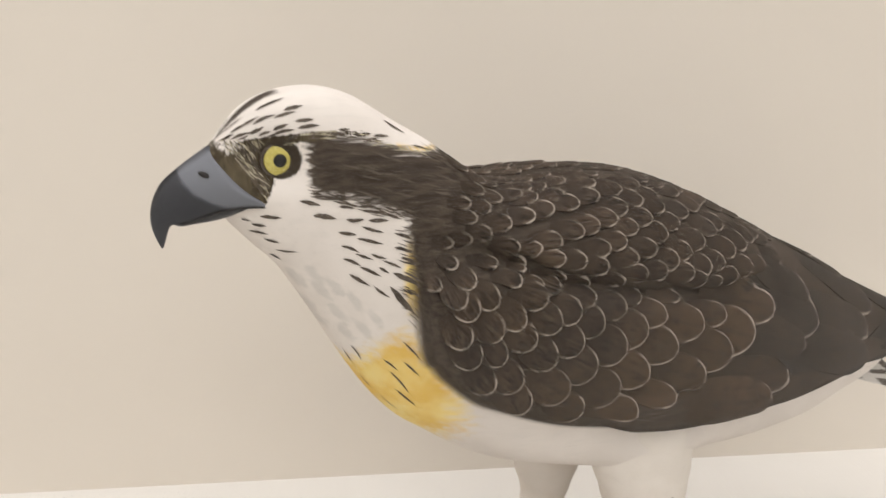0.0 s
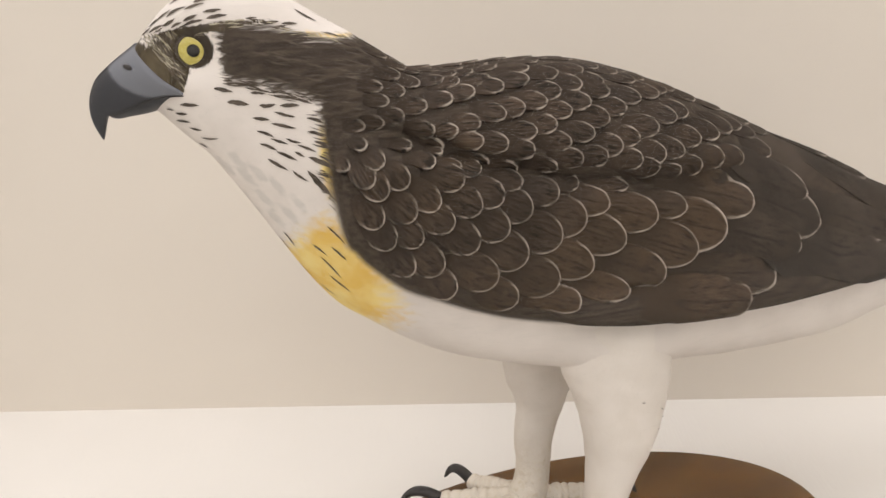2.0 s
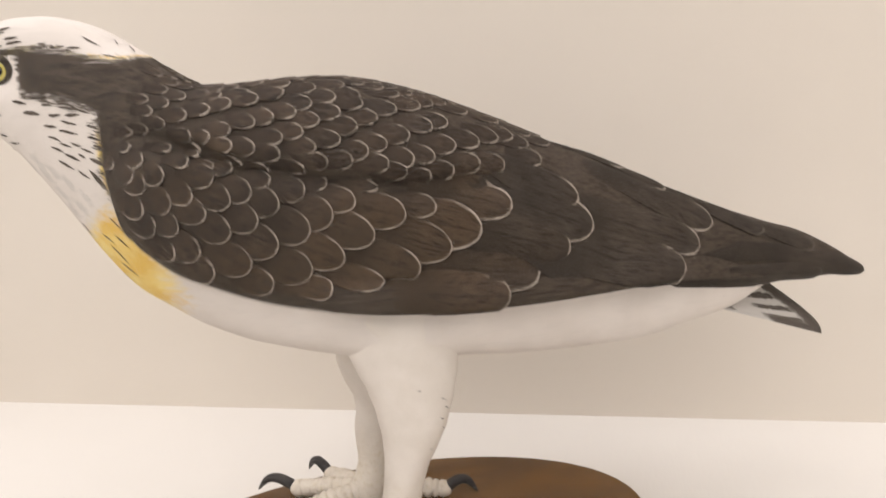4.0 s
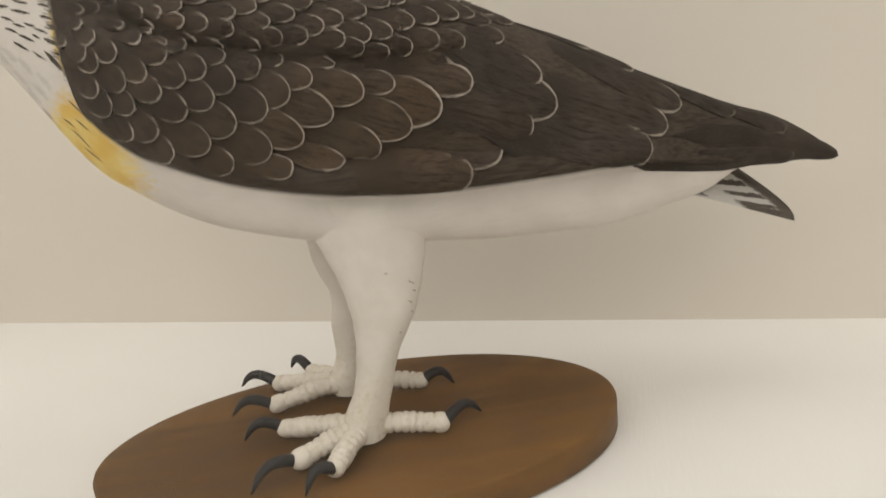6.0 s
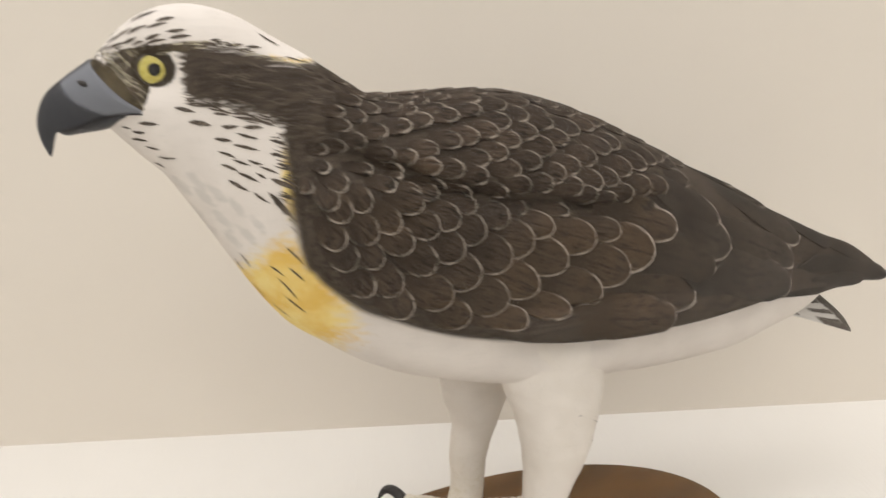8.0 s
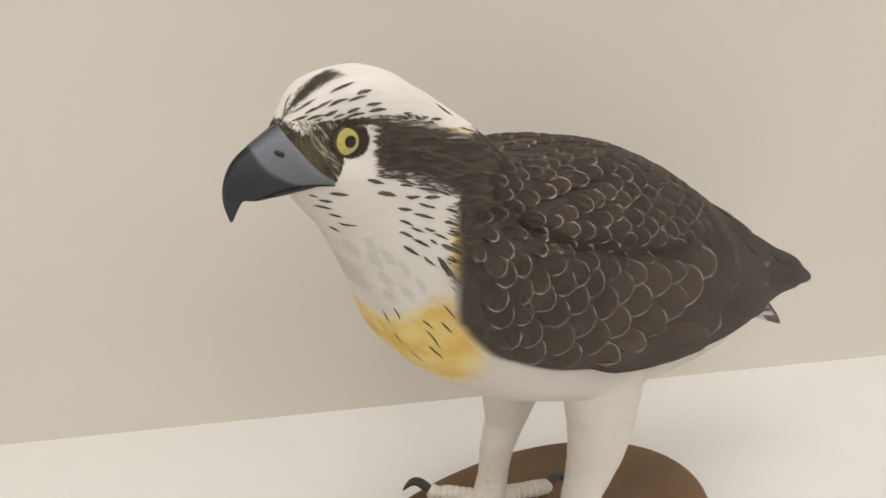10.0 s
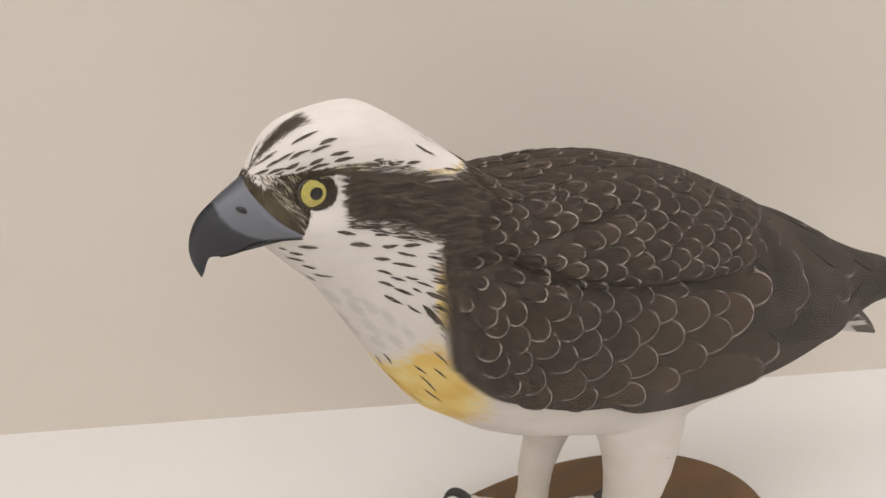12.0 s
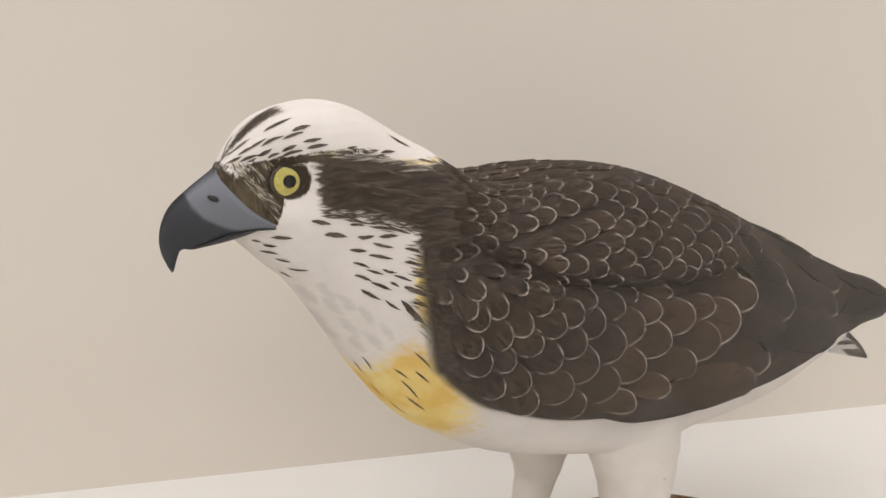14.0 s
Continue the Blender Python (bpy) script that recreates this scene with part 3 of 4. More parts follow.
# lesser coverts: tip s and z, width, in rows from the wrist to the middle of the wing
LESSER = (
    (99.3, 275, 5.5), (108.1, 283, 5.5), (127.1, 281, 6.6), (113.3, 275.4, 8.7), (107.1, 268, 10.1), (112.6, 263, 10.6), (109.5, 251, 10.7), (113.8, 241.3, 11.9), (121.4, 228.4, 11.2),
    (122.4, 267, 10.2), (124, 253, 12.2), (126.2, 242, 11.5), (134.3, 228.4, 13.7), (139.2, 216.5, 13.6), (134.8, 256.5, 10.9), (140.1, 247.2, 12.5), (140.2, 277.2, 5.3), (135.4, 274, 7.1), (146.7, 265.4, 12),
)
MEDIAN = (
    (155.6, 268.5, 10.3), (152.9, 253, 12.6), (150.5, 236.8, 13.8), (158.7, 220, 15.8), (163.7, 256.5, 12.3), (173.7, 261.7, 9.5), (164.7, 241.4, 14.5), (176.2, 248.7, 14.2), (173, 228, 17), (168.1, 208.3, 14.2),
    (190.1, 255.4, 12.9), (201.2, 257.4, 9), (189.9, 234.2, 17.3), (202.5, 241.3, 17), (188.5, 213.6, 17.7),
)
# mantle and scapulars: tip s in millimetres and degrees round the body (90: the ridge of the back)
MANTLE = (
    (118.9, 133), (120.6, 138), (109.5, 155), (117.5, 149), (126.1, 141), (136.1, 117), (128.2, 128), (138.4, 105), (150.7, 101), (147.6, 111), (136.7, 130), (148.4, 125), (158.8, 121), (162.3, 105),
    (138.2, 141), (147.7, 140), (157.8, 137), (157.9, 144), (127.7, 119), (150, 93), (131.9, 108),
)
BACK = (
    (174.6, 103), (172.4, 120), (185.2, 117), (170, 134), (179.2, 132), (168.6, 146), (193.1, 99), (201.1, 114), (215.9, 111), (208, 97), (198.4, 125), (190.3, 130), (201.3, 135), (210.7, 122), (212.2, 131),
    (182.6, 142), (192.7, 140), (210.7, 144), (180.4, 149), (198.3, 147), (203.3, 153), (215.8, 152), (191.8, 156), (165.2, 95),
)
SCAPULAR = (
    (223.4, 119), (224.2, 125), (219.9, 138), (230.9, 132), (241.5, 125), (255.1, 118), (262.8, 112), (224.2, 148), (246.5, 138), (259.4, 131), (282.3, 108), (268.4, 125), (284.2, 132), (270.5, 138), (234.2, 144),
    (233.9, 152), (247.2, 149), (258.3, 146), (267.7, 150), (282.6, 143), (255.5, 154), (296.7, 140), (320, 129), (314.2, 120), (305.9, 118), (243, 154), (296, 125),
)


def bed(s, z):
    """How high a feather lies over the skin: those further forward and further up lie over the others."""
    return 0.0003 + 0.0020 * max(0.0, 0.37 - s) + 0.0035 * max(0.0, z - float(WING_LOW(s)))


for s, z, length, width, angle, pale in FLIGHT:
    spot = at_side(s / 1000, z / 1000)
    if spot:
        feather(spot[0], spot[1], angle, length / 1000, width / 1000, 0.0010, bed(s / 1000, z / 1000) + max(0.0, 0.43 - s / 1000) * 0.002, pale, 0.8 * width / length)
for s, z, length, width, angle in GREATER:
    spot = at_side(s / 1000, z / 1000)
    feather(spot[0], spot[1], angle, length / 1000, width / 1000, 0.0012, bed(s / 1000, z / 1000) + 0.0003, random.uniform(0.85, 1.0), 0.92 * width / length, 0.0004)
for s, z, width in LESSER + MEDIAN:
    s, z, width = s / 1000, z / 1000, width / 1000
    spot = at_side(s, z)
    up = (z - float(WING_LOW(s))) / (float(FOLD(s)) - float(WING_LOW(s)))
    lean = float(np.interp(s, (0.1, 0.107, 0.113, 0.124, 0.14, 0.165, 0.19, 0.22), (58, 66, 58, 46, 39, 32, 23, 20))) * (1 - 0.5 * float(step(up, 0.72, 0.98))) + random.uniform(-4, 4)
    feather(spot[0], spot[1], lean, width * 1.9, width * 1.15, 0.0011 + 0.0003 * float(step(s, 0.1, 0.13)), bed(s, z) + 0.0002, random.uniform(0.8, 1.0), 0.42, 0.0002 + 0.0002 * float(step(s, 0.1, 0.15)))


def mantle_width(s):
    return float(np.interp(s, (0.105, 0.12, 0.14, 0.17, 0.22, 0.28, 0.33), (0.0052, 0.0062, 0.0076, 0.0088, 0.0102, 0.0118, 0.0125)))


# a last few rows run on over the ridge, where the flank's own stop
placed = [skin(np.array(s / 1000), np.array(radians(a))) for s, a in MANTLE + BACK + SCAPULAR]
ridge, s, odd = [], 0.125, 0.0
while s < 0.335:
    gap = mantle_width(s)
    for a in np.arange(90 + odd, 114 if s > 0.2 else 156, 9.0):
        p = skin(np.array(s + random.uniform(-0.001, 0.001)), np.array(radians(a + random.uniform(-2, 2))))
        if min(np.linalg.norm(p - q) for q in placed + ridge) > gap * (0.8 if a < 114 else 0.95):
            ridge.append(p)
    s, odd = s + gap * 0.8, 4.5 - odd
for p in sorted(placed + ridge, key=lambda q: -q[0]):
    q, m, _, _ = TREE.find_nearest(Vector(p))
    if m.dot(q - Vector((q.x, 0, 0.25))) < 0:
        m = -m
    w = mantle_width(q.x)
    neck = float(step(q.x, 0.106, 0.15))
    crest = float(step(m.z, 0.6, 0.92))
    feather(q, m, random.uniform(2, 14) * (1 - crest), w * 2.3, jitter(w * 1.08, 0.06), (0.0004 + 0.0010 * neck) * (1 - 0.5 * crest), 0.0002 + 0.0014 * max(0.0, 0.34 - q.x) * neck, (0.7 + 0.3 * neck) * random.uniform(0.8, 1.0) * (1 - 0.25 * crest), 0.40, 0.0003 * neck)


# painted streaks
def streak(s, z, angle, length=0.0065, width=0.0017, mat=STREAK):
    spot = at_side(s, z)
    if spot is None:
        return
    q, n = spot
    along = (Vector((1, 0, 0)) - n * n.x).normalized()
    side = n.cross(along)
    down = -side if side.z > 0 else side
    a = radians(angle + random.uniform(-5, 5))
    t = along * math.cos(a) + down * math.sin(a)
    b = n.cross(t)
    verts = []
    for x, h in ((-0.5, 0.03), (-0.25, 0.6), (0.04, 1.0), (0.28, 0.62), (0.5, 0.03)):
        for y in (-0.5, 0.5):
            p = q + t * (x * length) + b * (y * h * width * random.uniform(0.85, 1.15))
            g, m, _, _ = TREE.find_nearest(p)
            verts.append(tuple(g + (m if m.y < 0 else -m) * 0.0003))
    bird.both(verts, [(2 * k, 2 * k + 1, 2 * k + 3, 2 * k + 2) for k in range(4)], mat)


def stroke(s0, z0, s1, z1, width):
    """A painted stroke from one place on the flank to another, in millimetres, with a brush's uneven edges."""
    ds, dz = head_lean(np.array((s0 + s1) / 2000))
    ends = [at_side(s / 1000 - ds, z / 1000 - dz) for s, z in ((s0, z0), (s1, z1))]
    if None in ends:
        return
    (p, n), (q, n1) = ends
    t = (q - p).normalized()
    b = (n + n1).normalized().cross(t)
    verts, bow = [], random.uniform(-0.06, 0.06)
    for x in np.linspace(0, 1, 9):
        h = max(0.05, math.sin(math.pi * x ** random.uniform(0.8, 1.0)) ** 0.8)
        mid = p.lerp(q, x) + b * (bow * (q - p).length * math.sin(math.pi * x))
        for y in (-0.5, 0.5):
            g, m, _, _ = TREE.find_nearest(mid + b * (y * h * width / 1000 * random.uniform(0.75, 1.2)))
            verts.append(tuple(g + (m if m.y < 0 else -m) * 0.0003))
    bird.both(verts, [(2 * k, 2 * k + 1, 2 * k + 3, 2 * k + 2) for k in range(8)], STREAK)


CHEEK = (
    (55.2, 306.4, 64.1, 304.8, 2.2), (67.6, 304, 74.7, 304, 1.7), (75.9, 303.2, 84.2, 303, 1.7), (73.3, 300.9, 82, 298.3, 1.3), (64.2, 299.2, 71.4, 298, 1.5), (71.3, 296.2, 81.7, 293.6, 1.4),
    (65.3, 293.6, 72.2, 290.6, 1.3), (70.4, 290, 77.6, 287.3, 1.1), (65.8, 288.2, 72.7, 285.1, 1.5), (72, 284.4, 80.4, 280.1, 1.5), (68.1, 281.5, 76.1, 276.2, 1.6), (77.4, 276, 83.8, 270.8, 1.2),
    (81, 286.5, 88.4, 283.3, 1.2), (76.6, 289.6, 82.8, 287.5, 1.2), (85.5, 291.8, 92.9, 289.2, 1.4), (79.5, 283.9, 83.5, 281.3, 1.2),
)
COLLAR = ((84.8, 281.1, 94.1, 276.3, 2.2), (83.6, 275.4, 92.5, 264, 2.8), (50.7, 312.5, 58.4, 310.4, 1.7), (60, 313.2, 65.5, 312.2, 1.2), (64.9, 309.3, 71.4, 308.5, 1.2), (86, 297.5, 93, 295, 1.3), (88, 287.5, 94, 284.5, 1.3), (89, 281.5, 95, 278, 1.4))
CHIN = ((36.2, 306.8, 43.9, 306, 1.6), (33.7, 303.4, 38.6, 302.8, 1.4), (33, 300.1, 39.3, 299.1, 1.2), (27, 301.5, 31, 300.5, 1.0), (22, 302.5, 26.5, 303, 0.9), (30.2, 305.3, 33.3, 304.7, 0.9), (38.1, 296.8, 43.2, 295.5, 1.2), (42.2, 292.3, 49.4, 291.6, 0.9), (40.6, 289.4, 44.3, 287.4, 1.2))
BROW = (
    (38.4, 346.3, 49.3, 350.8, 1.1), (48, 346.4, 55.5, 347.9, 1.5), (29, 338.2, 35.3, 342, 1.1), (36.6, 341.4, 45, 344.9, 1.2), (44.1, 343.7, 52.4, 345.8, 1.2), (51.1, 342.3, 58.8, 343.1, 1.4),
    (52.1, 339.8, 60.7, 340.7, 1.4), (43.1, 339.4, 49, 341.4, 1.5), (42.9, 337.7, 51, 339.4, 1.3), (34.7, 338.1, 40.2, 340.8, 1.4), (28.6, 335.8, 35.7, 338.6, 1.2), (47.9, 335.5, 53.3, 337.4, 1.3),
    (33, 341, 39, 344.4, 1.0), (26, 335.4, 30, 338, 0.9), (38, 337.2, 42.5, 339, 1.1),
    (24.8, 334.8, 28.6, 337.6, 0.6), (29.4, 340.2, 34.2, 344.0, 0.7), (31.0, 336.0, 34.6, 337.6, 0.7), (40.2, 336.4, 44.6, 337.9, 0.8), (56.2, 336.9, 61.0, 337.9, 0.9), (67.4, 338.6, 72.2, 338.9, 0.8),
)
NAPE = ((61.7, 336.5, 69.5, 337.3, 1.6), (72.9, 336.6, 80.7, 336.9, 1.7), (81.1, 335.6, 88.2, 335.4, 1.3), (87.6, 341.3, 96.5, 335.8, 1.2), (95.9, 341.3, 101.7, 336.8, 1.2), (103.5, 337.5, 109, 332.6, 1.1), (23.7, 334.3, 28.2, 338.8, 0.8), (26.4, 337.1, 32.6, 342.6, 0.8))
GOLD = ((88.9, 250.3, 96, 241.5, 1.0), (89.7, 240.4, 96, 233.5, 1.0), (82, 241.3, 88, 236, 1.0), (85, 234.9, 93.1, 224, 1.0), (88, 225.3, 96.7, 216.6, 1.0), (70.5, 247.2, 74.8, 239.9, 0.9), (68.5, 243.9, 73.1, 235.8, 0.7), (75.7, 230.1, 81.5, 222.4, 0.6), (83.8, 219.9, 91.5, 212.2, 0.6))
for row in CHEEK + COLLAR + CHIN + BROW + NAPE + GOLD:
    stroke(*row)
for k in range(420):
    s, z = random.uniform(0.024, 0.0385), random.uniform(0.3125, 0.3345)
    if s < 0.0245 + (0.3335 - z) * 0.62 or s > 0.0372 + (z - 0.311) * 0.42 or math.hypot(s - EYE_AT[0], z - EYE_AT[2]) < 0.0085:
        continue
    streak(s, z, 62 + random.uniform(-22, 14), random.uniform(0.0026, 0.0048), random.uniform(0.0002, 0.00045), PALE if k % 5 < 2 else STREAK)
for k in range(44):
    s = random.uniform(0.047, 0.112)
    streak(s, float(STRIPE_TOP(s)) + random.uniform(-0.0016, 0.0014), random.uniform(0, 24) - 12 + 26 * step(s, 0.09, 0.11), random.uniform(0.004, 0.008), random.uniform(0.0003, 0.0007), PALE if k % 2 else STREAK)
for k in range(46):
    s = random.uniform(0.054, 0.094)
    streak(s, float(STRIPE_LOW(s)) + random.uniform(-0.0022, 0.0016), random.uniform(8, 26), random.uniform(0.004, 0.008), random.uniform(0.0004, 0.0009))
for k in range(90):
    s, z = random.uniform(0.066, 0.115), random.uniform(0.286, 0.334)
    if STRIPE_LOW(s) + 0.002 < z < STRIPE_TOP(s) - 0.002:
        streak(s, z, random.uniform(4, 22), random.uniform(0.005, 0.010), random.uniform(0.0004, 0.0008), SOFT)
for k in range(48):
    z = random.uniform(0.258, 0.300)
    s = float(np.interp(z, (0.258, 0.268, 0.30), (0.0945, 0.0922, 0.0920))) + random.uniform(-0.0035, 0.002)
    streak(s, z, random.uniform(8, 26), random.uniform(0.004, 0.0085), random.uniform(0.0003, 0.0008))

# beak: rows of top point, bottom point, half width
UPPER = (((0.0250, 0.3305), (0.0450, 0.3085), 0.0170), ((0.0205, 0.3318), (0.0400, 0.3088), 0.0190), ((0.0180, 0.3304), (0.0325, 0.3094), 0.0172), ((0.0135, 0.3275), (0.0255, 0.3089), 0.0142),
         ((0.0080, 0.3237), (0.0190, 0.3072), 0.0115), ((0.0022, 0.3188), (0.0120, 0.3045), 0.0090), ((-0.0013, 0.3130), (0.0070, 0.3033), 0.0068), ((-0.0030, 0.3065), (0.0037, 0.3026), 0.0047),
         ((-0.0027, 0.3005), (0.0022, 0.2990), 0.0028), ((-0.0012, 0.2955), (0.0010, 0.2948), 0.0013), ((-0.0002, 0.2930), (0.0003, 0.2929), 0.0003))
LOWER = (((0.0405, 0.3094), (0.0400, 0.3066), 0.0188), ((0.0310, 0.3100), (0.0305, 0.3050), 0.0158), ((0.0215, 0.3088), (0.0214, 0.3026), 0.0118), ((0.0125, 0.3058), (0.0122, 0.3016), 0.0086),
         ((0.0075, 0.3044), (0.0078, 0.3011), 0.0058), ((0.0048, 0.3034), (0.0054, 0.3018), 0.0028))
CERE = curve((0.0060, 0.3320), (0.0078, 0.3256), (0.0086, 0.3221), (0.0114, 0.3169), (0.0165, 0.3126), (0.0221, 0.3102), (0.0285, 0.3086), (0.044, 0.3072))


def mandible(rows, upper):
    fine = 40
    keys = np.arange(len(rows))
    pick = np.linspace(0, len(rows) - 1, fine)
    flat = np.array([(*t, *b, h) for t, b, h in rows])
    lines = [curve(*zip(keys, flat[:, k])) for k in range(5)]
    verts, cere = [], []
    across = np.linspace(0, 1, 14)
    for r in pick:
        ts, tz, bs, bz, hw = [float(f(r)) for f in lines]
        half = []
        for v in across:
            w = hw * (1 - (1 - v) ** 2.2) ** 0.55 if upper else hw * (1 - v**2.2) ** 0.55
            bend = 0.0048 * math.sin(math.pi * v) * max(0.0, 1 - r / 4.5) if upper else 0.0
            half.append((ts + (bs - ts) * v - bend, w, tz + (bz - tz) * v - bend * 0.6))
        loop = [(x, -w, z) for x, w, z in half] + [(x, w, z) for x, w, z in half[::-1]]
        verts += loop
        for x, w, z in loop:
            slope = (float(CERE(x + 0.0003)) - float(CERE(x - 0.0003))) / 0.0006
            inside = (z - float(CERE(x))) / math.sqrt(1 + slope**2) if x > 0.0062 else x - 0.008
            cere.append(max(-1, min(1, inside / 0.004)) if upper else max(-1.0, min(0.4, (x - 0.034) / 0.012)))
    n = 2 * len(across)
    faces = tube_faces(len(pick), n) + [tuple(range(n))[::-1], tuple((len(pick) - 1) * n + j for j in range(n))]
    bird.add(verts, faces, BEAK, cere=cere)


mandible(UPPER, True)
mandible(LOWER, False)


# the mouth's dark line
MOUTH = ((0.0410, 0.0192, 0.3088), (0.0325, 0.0174, 0.3093), (0.0255, 0.0146, 0.3087), (0.019, 0.0119, 0.3070), (0.012, 0.0093, 0.3044), (0.007, 0.0071, 0.3032))
along = np.linspace(0, 5, 40)
lines = [curve(*zip(range(6), col)) for col in zip(*MOUTH)]
for sign in (-1, 1):
    verts = []
    for k in along:
        s, w, z = [float(f(k)) for f in lines]
        for j in range(6):
            a = math.pi * j / 3
            verts.append((s, sign * w + 0.0004 * math.cos(a), z + 0.0004 * math.sin(a)))
    bird.add(verts, tube_faces(40, 6), CLAW)


def ball(centre, radii, mat, rings=20, ring=28, **attrs):
    verts = []
    for i in range(rings + 1):
        t = math.pi * i / rings
        for j in range(ring):
            p = 2 * math.pi * j / ring
            verts.append((centre[0] + radii[0] * math.sin(t) * math.cos(p), centre[1] - radii[1] * math.cos(t), centre[2] + radii[2] * math.sin(t) * math.sin(p)))
    return verts, tube_faces(rings + 1, ring)


# eyes and nostrils
eye, faces = ball(EYE_AT + (0, -0.0029, 0), (0.0070, 0.0024, 0.0070), EYE, 28, 40)
bird.both(eye, faces, EYE, iris=np.hypot(np.array(eye)[:, 0] - EYE_AT[0], np.array(eye)[:, 2] - EYE_AT[2]))
lid = []
for i in range(48):
    p = 2 * math.pi * i / 48
    for j in range(10):
        q = 2 * math.pi * j / 10
        r = 0.0066 + 0.0005 * math.cos(q)
        lid.append((EYE_AT[0] + r * math.cos(p), EYE_AT[1] - 0.0034 + 0.0009 * math.sin(q), EYE_AT[2] + r * math.sin(p) * 0.98))
faces = tube_faces(48, 10) + [(47 * 10 + j, 47 * 10 + (j + 1) % 10, (j + 1) % 10, j) for j in range(10)]
bird.both(lid, faces, STREAK)
for w in (-0.0104, 0.0104):
    hole, faces = ball((0.0, 0.0, 0.0), (0.0025, 0.0012, 0.0012), CLAW, 8, 12)
    hole = [(0.0170 + x * 0.88 + z * 0.47, w + y + x * 0.3 * math.copysign(1, w), 0.3220 - x * 0.47 + z * 0.88) for x, y, z in hole]
    bird.add(hole, faces, CLAW)


# legs and feet
def tube(path, radii, mat, ring=20, flat=1.0, **attrs):
    """A tube along a path; flat squeezes it from above."""
    path = [Vector(p) for p in path]
    verts = []
    for i, p in enumerate(path):
        t = (path[min(i + 1, len(path) - 1)] - path[max(i - 1, 0)]).normalized()
        side = t.cross(Vector((0, 0, 1)))
        side = side.normalized() if side.length > 1e-4 else Vector((0, 1, 0))
        up = side.cross(t)
        for j in range(ring):
            a = 2 * math.pi * j / ring
            verts.append(tuple(p + side * (math.cos(a) * radii[i]) + up * (math.sin(a) * radii[i] * flat)))
    faces = tube_faces(len(path), ring) + [tuple(range(ring))[::-1], tuple((len(path) - 1) * ring + j for j in range(ring))]
    bird.add(verts, faces, mat, **attrs)


def leg(rows):
    """rows: z, s, half depth, w, half width."""
    z, *rest = np.array(rows[::-1]).T
    f = [curve(*zip(z, r)) for r in rest]
    zz = np.linspace(z[0], z[-1], 60)
    verts = []
    for k in zz:
        s, hs, w, hw = [float(g(k)) for g in f]
        for j in range(36):
            a = 2 * math.pi * j / 36
            dent = 1 + 0.02 * math.sin(5 * a + k * 160) * math.sin(k * 230)
            verts.append((s + hs * math.cos(a) * dent, w + hw * math.sin(a) * dent, k))
    bird.add(verts, tube_faces(60, 36), LEG, scaly=np.repeat(1 - step(zz, 0.045, 0.09), 36))
    return f


NEAR_LEG = leg(((0.195, 0.228, 0.03, -0.022, 0.02), (0.178, 0.231, 0.034, -0.0235, 0.0215), (0.155, 0.2335, 0.0318, -0.0235, 0.0215), (0.133, 0.236, 0.0262, -0.0245, 0.02), (0.108, 0.2345, 0.02, -0.026, 0.018),
     (0.08, 0.227, 0.0130, -0.027, 0.0138), (0.056, 0.221, 0.0122, -0.0275, 0.0118), (0.038, 0.2145, 0.0138, -0.028, 0.0122), (0.027, 0.214, 0.012, -0.028, 0.012)))
leg(((0.185, 0.219, 0.034, 0.026, 0.018), (0.15, 0.2185, 0.0285, 0.034, 0.018), (0.118, 0.2165, 0.0225, 0.04, 0.016), (0.1, 0.2165, 0.0165, 0.042, 0.014), (0.075, 0.2105, 0.013, 0.042, 0.0118),
     (0.052, 0.2085, 0.0112, 0.041, 0.0112), (0.036, 0.204, 0.0122, 0.038, 0.0118), (0.027, 0.203, 0.011, 0.037, 0.011)))


# a few dark knife marks on the near leg
for z, turn, slant, length in ((0.128, 40, 35, 0.006), (0.122, 48, 35, 0.005), (0.116, 42, 30, 0.006), (0.109, 52, 40, 0.004), (0.098, 35, 30, 0.004), (0.069, 5, 80, 0.003), (0.137, 5, 10, 0.002), (0.085, 58, 35, 0.004)):
    verts = []
    for x, h in ((-0.5, 0.1), (0.0, 1.0), (0.5, 0.1)):
        for y in (-0.5, 0.5):
            zz = z - x * length * math.sin(radians(slant)) + y * h * 0.0006
            a = radians(turn - 90) + x * length * math.cos(radians(slant)) / 0.02
            p, hs, w, hw = [float(g(zz)) for g in NEAR_LEG]
            verts.append((p + hs * math.cos(a) * 1.022, w + hw * math.sin(a) * 1.022, zz))
    bird.add(verts, [(0, 1, 3, 2), (2, 3, 5, 4)], STREAK)


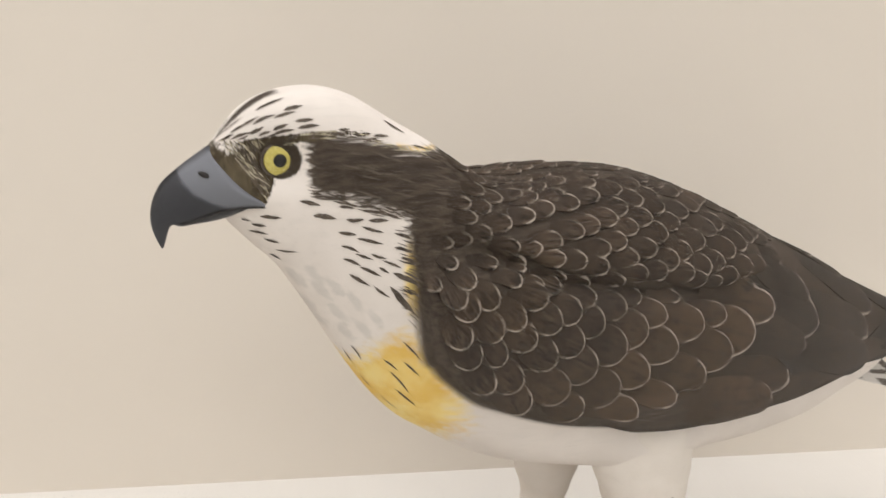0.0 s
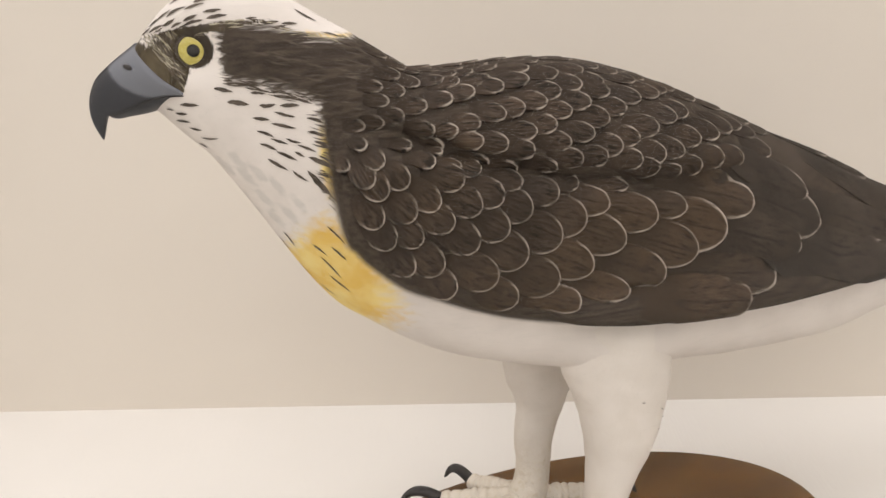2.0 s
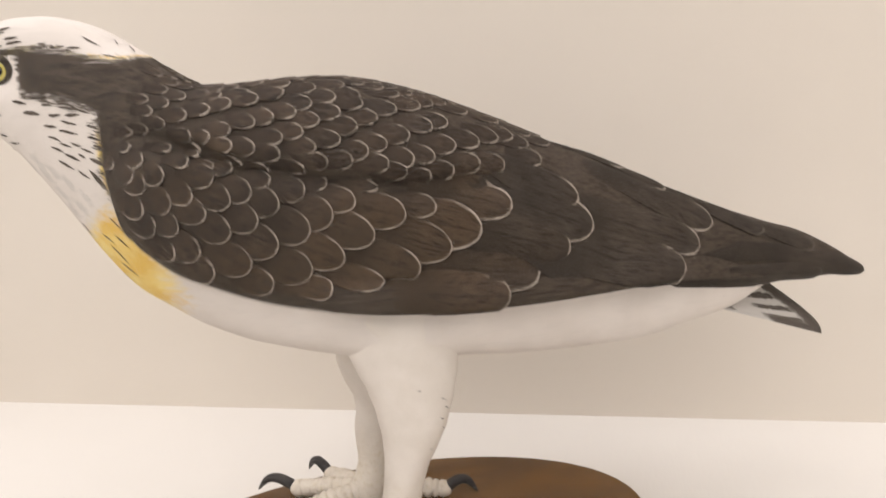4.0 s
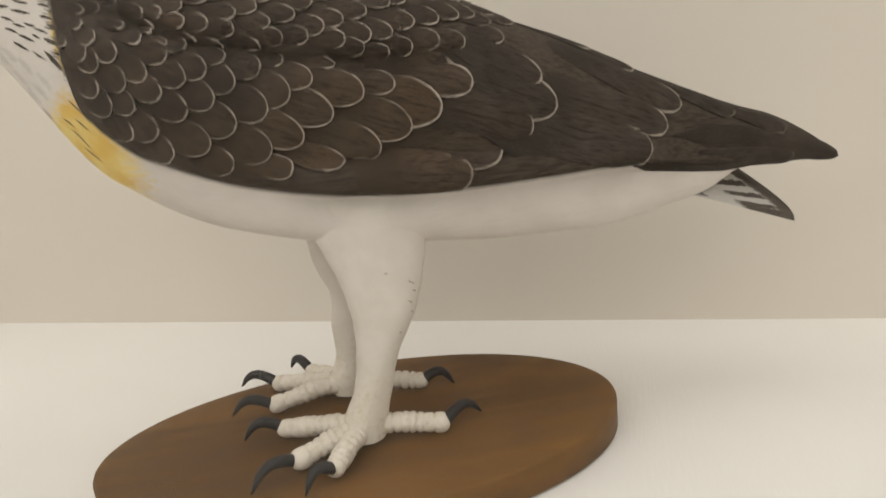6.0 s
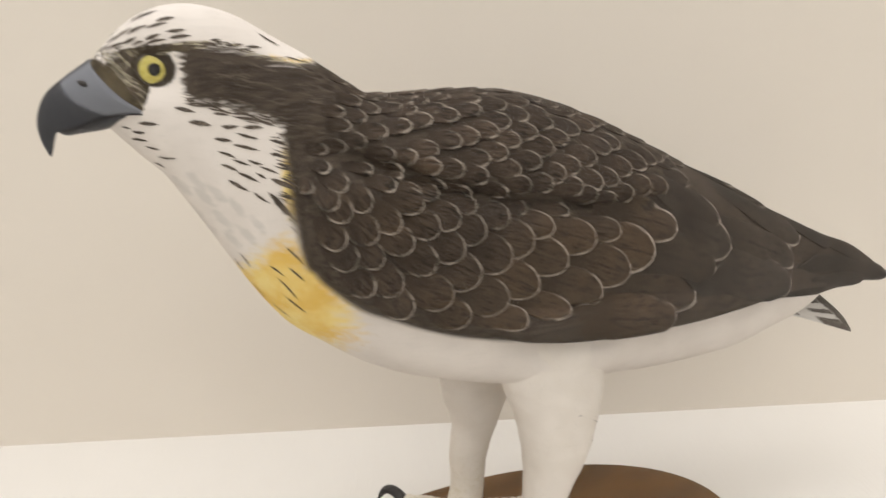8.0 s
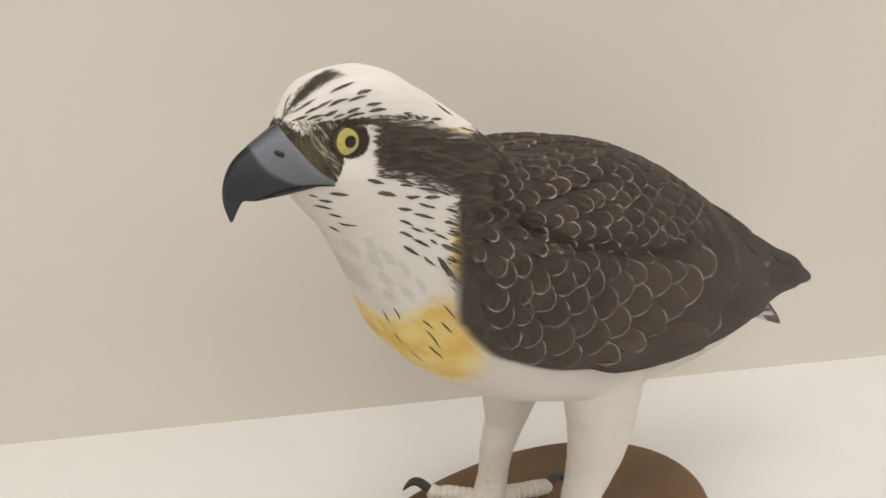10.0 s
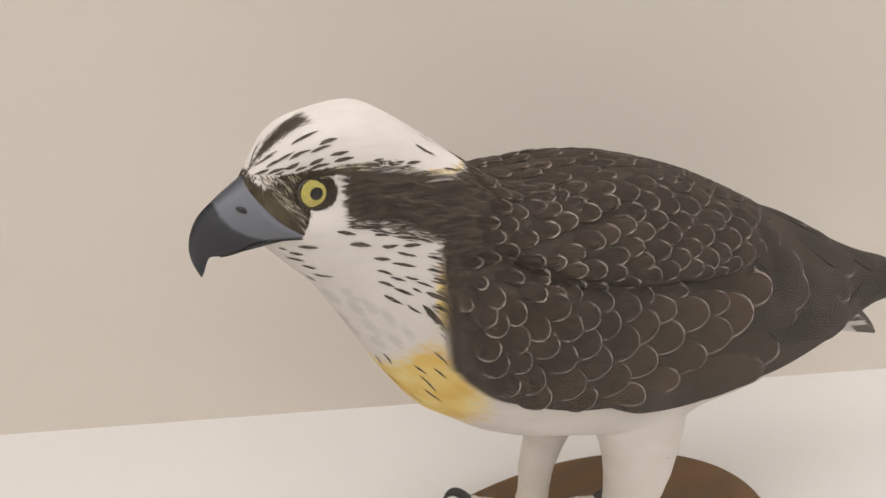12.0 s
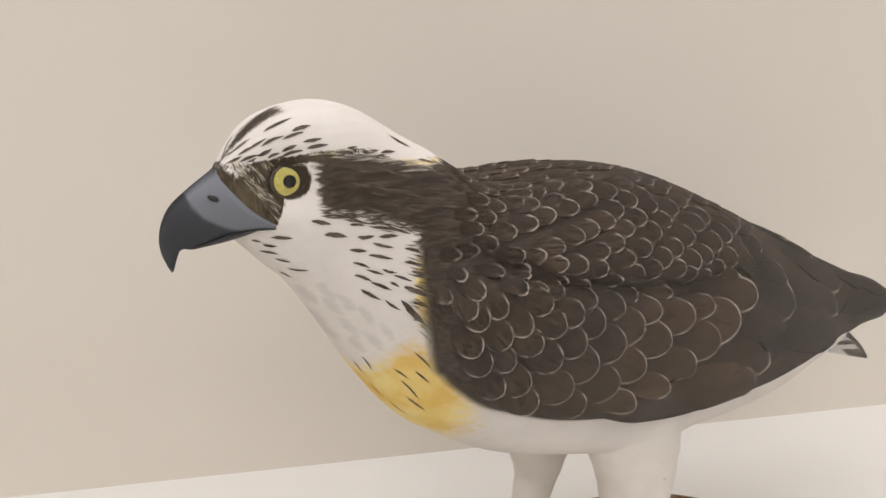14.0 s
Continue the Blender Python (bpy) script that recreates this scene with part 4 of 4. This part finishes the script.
def toe(root, end, tip, girth=0.0068):
    """A scaly toe with scutes of uneven length, and its hooked black claw."""
    root, end, tip = Vector(root), Vector(end), Vector(tip)
    n = 64
    path, radii, breaks, t = [], [], [], random.uniform(0.05, 0.12)
    while t < 0.86:
        breaks.append((t, random.uniform(0.12, 0.27)))
        t += random.uniform(0.075, 0.13)
    for i in range(n):
        t = i / (n - 1)
        path.append(root.lerp(end, t) + Vector((0, 0, 0.004 * math.sin(math.pi * t) * (1 - t))))
        close = math.sqrt(max(0.0, 1 - max(0.0, (t - 0.88) / 0.12) ** 2)) * 0.85 + 0.15
        notch = sum(deep * math.exp(-(((t - at) / 0.014) ** 2)) for at, deep in breaks)
        radii.append(girth * (1.06 - 0.10 * t + 0.05 * math.sin(t * 17 + tip.x * 300)) * (1 - notch) * close)
    tube(path, radii, LEG, 20, 0.95, scaly=1.0)
    start = root.lerp(end, 0.95) + Vector((0, 0, 0.0012))
    reach = tip - start
    path, radii = [], []
    for i in range(20):
        t = i / 19
        path.append(start + reach * (t + 0.10 * math.sin(math.pi * t)) + Vector((0, 0, 0.0095 * math.sin(math.pi * min(1, t * 1.02)) * (1 - 0.25 * t))))
        radii.append(0.0033 * (1 - t**2.4) + 0.0004)
    tube(path, radii, CLAW, 14)


G = 0.0295
for end, tip in (((0.1566, -0.0063), (0.1345, -0.0086, 0.026)), ((0.1675, -0.0504), (0.1450, -0.0660, 0.024)), ((0.1915, -0.0668), (0.1765, -0.0760, 0.024)), ((0.2665, -0.0333), (0.2885, -0.0206, 0.026))):
    toe((0.213, -0.028, G + 0.003), (*end, G), tip)
for end, tip in (((0.1472, 0.0607), (0.1224, 0.0716, 0.026)), ((0.1470, 0.0258), (0.1218, 0.0262, 0.026)), ((0.1732, 0.0733), (0.1590, 0.0850, 0.029)), ((0.2600, 0.027), (0.2785, 0.0297, 0.022))):
    toe((0.203, 0.037, G + 0.003), (*end, G), tip, 0.0065)

# tail: a barred fan under the wing tips, its outer edge lowest
n, cols = 24, 25
verts, fv, fu, pale = [], [], [], []
for layer in (0.0, 1.0):
    for i in range(n):
        t = i / (n - 1)
        for j in range(cols):
            k = j / (cols - 1)
            a = Vector((0.405, 0.012, 0.172)).lerp(Vector((0.480, 0.013, 0.1565)), t)
            b = Vector((0.428, -0.012, 0.153)).lerp(Vector((0.5203, -0.001, 0.1170)), t)
            p = a.lerp(b, k) + Vector((0.004 * math.sin(math.pi * k) * t, -0.004 * math.sin(math.pi * k), -0.002 * math.sin(math.pi * k)))
            p += Vector((-0.003, 0, 0.001)) * (max(0.0, k - 0.7) / 0.3) ** 2 * t**4
            p += Vector((0.002, 0.0035, 0.002)) * layer + Vector((0, -0.0007, -0.0003)) * (abs(math.sin(k * math.pi * 5)) * (1 - layer))
            verts.append(p), fv.append(t), fu.append(k), pale.append(1 - layer)
faces = []
for i in range(n - 1):
    for j in range(cols - 1):
        q = i * cols + j
        faces += [(q, q + 1, q + cols + 1, q + cols), (n * cols + q + cols, n * cols + q + cols + 1, n * cols + q + 1, n * cols + q)]
for i in range(n - 1):
    for j in (0, cols - 1):
        q = i * cols + j
        faces.append((q, q + cols, n * cols + q + cols, n * cols + q))
for j in range(cols - 1):
    q = (n - 1) * cols + j
    faces.append((q, q + 1, n * cols + q + 1, n * cols + q))
bird.add([tuple(p) for p in verts], faces, TAIL, fv=fv, fu=fu, pale=pale)

ANGLE = 21.2
PLACE = pose(0.0965 * math.cos(radians(ANGLE)) - 0.293 * math.sin(radians(ANGLE)), 0.0965 * math.sin(radians(ANGLE)) + 0.293 * math.cos(radians(ANGLE)), 0, 0, 0, ANGLE)
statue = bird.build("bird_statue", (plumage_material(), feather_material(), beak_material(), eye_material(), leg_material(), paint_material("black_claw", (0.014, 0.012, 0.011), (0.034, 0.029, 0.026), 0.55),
                                    paint_material("dark_streak", (0.055, 0.042, 0.030), (0.12, 0.095, 0.072), 0.7), tail_material(), paint_material("pale_stroke", (0.30, 0.26, 0.17), (0.52, 0.47, 0.35), 0.8), paint_material("soft_stroke", (0.075, 0.058, 0.044), (0.115, 0.092, 0.072), 0.8)))
statue.matrix_world = PLACE
tagged(statue, "carved and painted wooden osprey statue standing on an oval base", "statue")


# ---- its oval walnut base ----
def oval_base(a, b, height):
    bm = bmesh.new()
    n, rings = 128, []
    for inset, z in ((0.0015, 0.0), (0.0, 0.0015), (0.0, height - 0.0022), (0.0006, height - 0.0008), (0.0022, height), (0.02, height)):
        rings.append([bm.verts.new(((a - inset) * math.cos(2 * math.pi * i / n), (b - inset) * math.sin(2 * math.pi * i / n), z)) for i in range(n)])
    for r0, r1 in zip(rings, rings[1:]):
        for i in range(n):
            bm.faces.new((r0[i], r0[(i + 1) % n], r1[(i + 1) % n], r1[i])).smooth = True
    bm.faces.new(rings[-1])
    bm.faces.new(rings[0][::-1])
    me = bpy.data.meshes.new("statue_base")
    bm.to_mesh(me), bm.free()
    me.materials.append(WOOD)
    return new("statue_base", me)


base = oval_base(0.1715, 0.0925, 0.022)
base.matrix_world = PLACE @ pose(0.2116, -0.0055, 0.0005)
tagged(base, "oval brown walnut base board with a satin finish", "base")
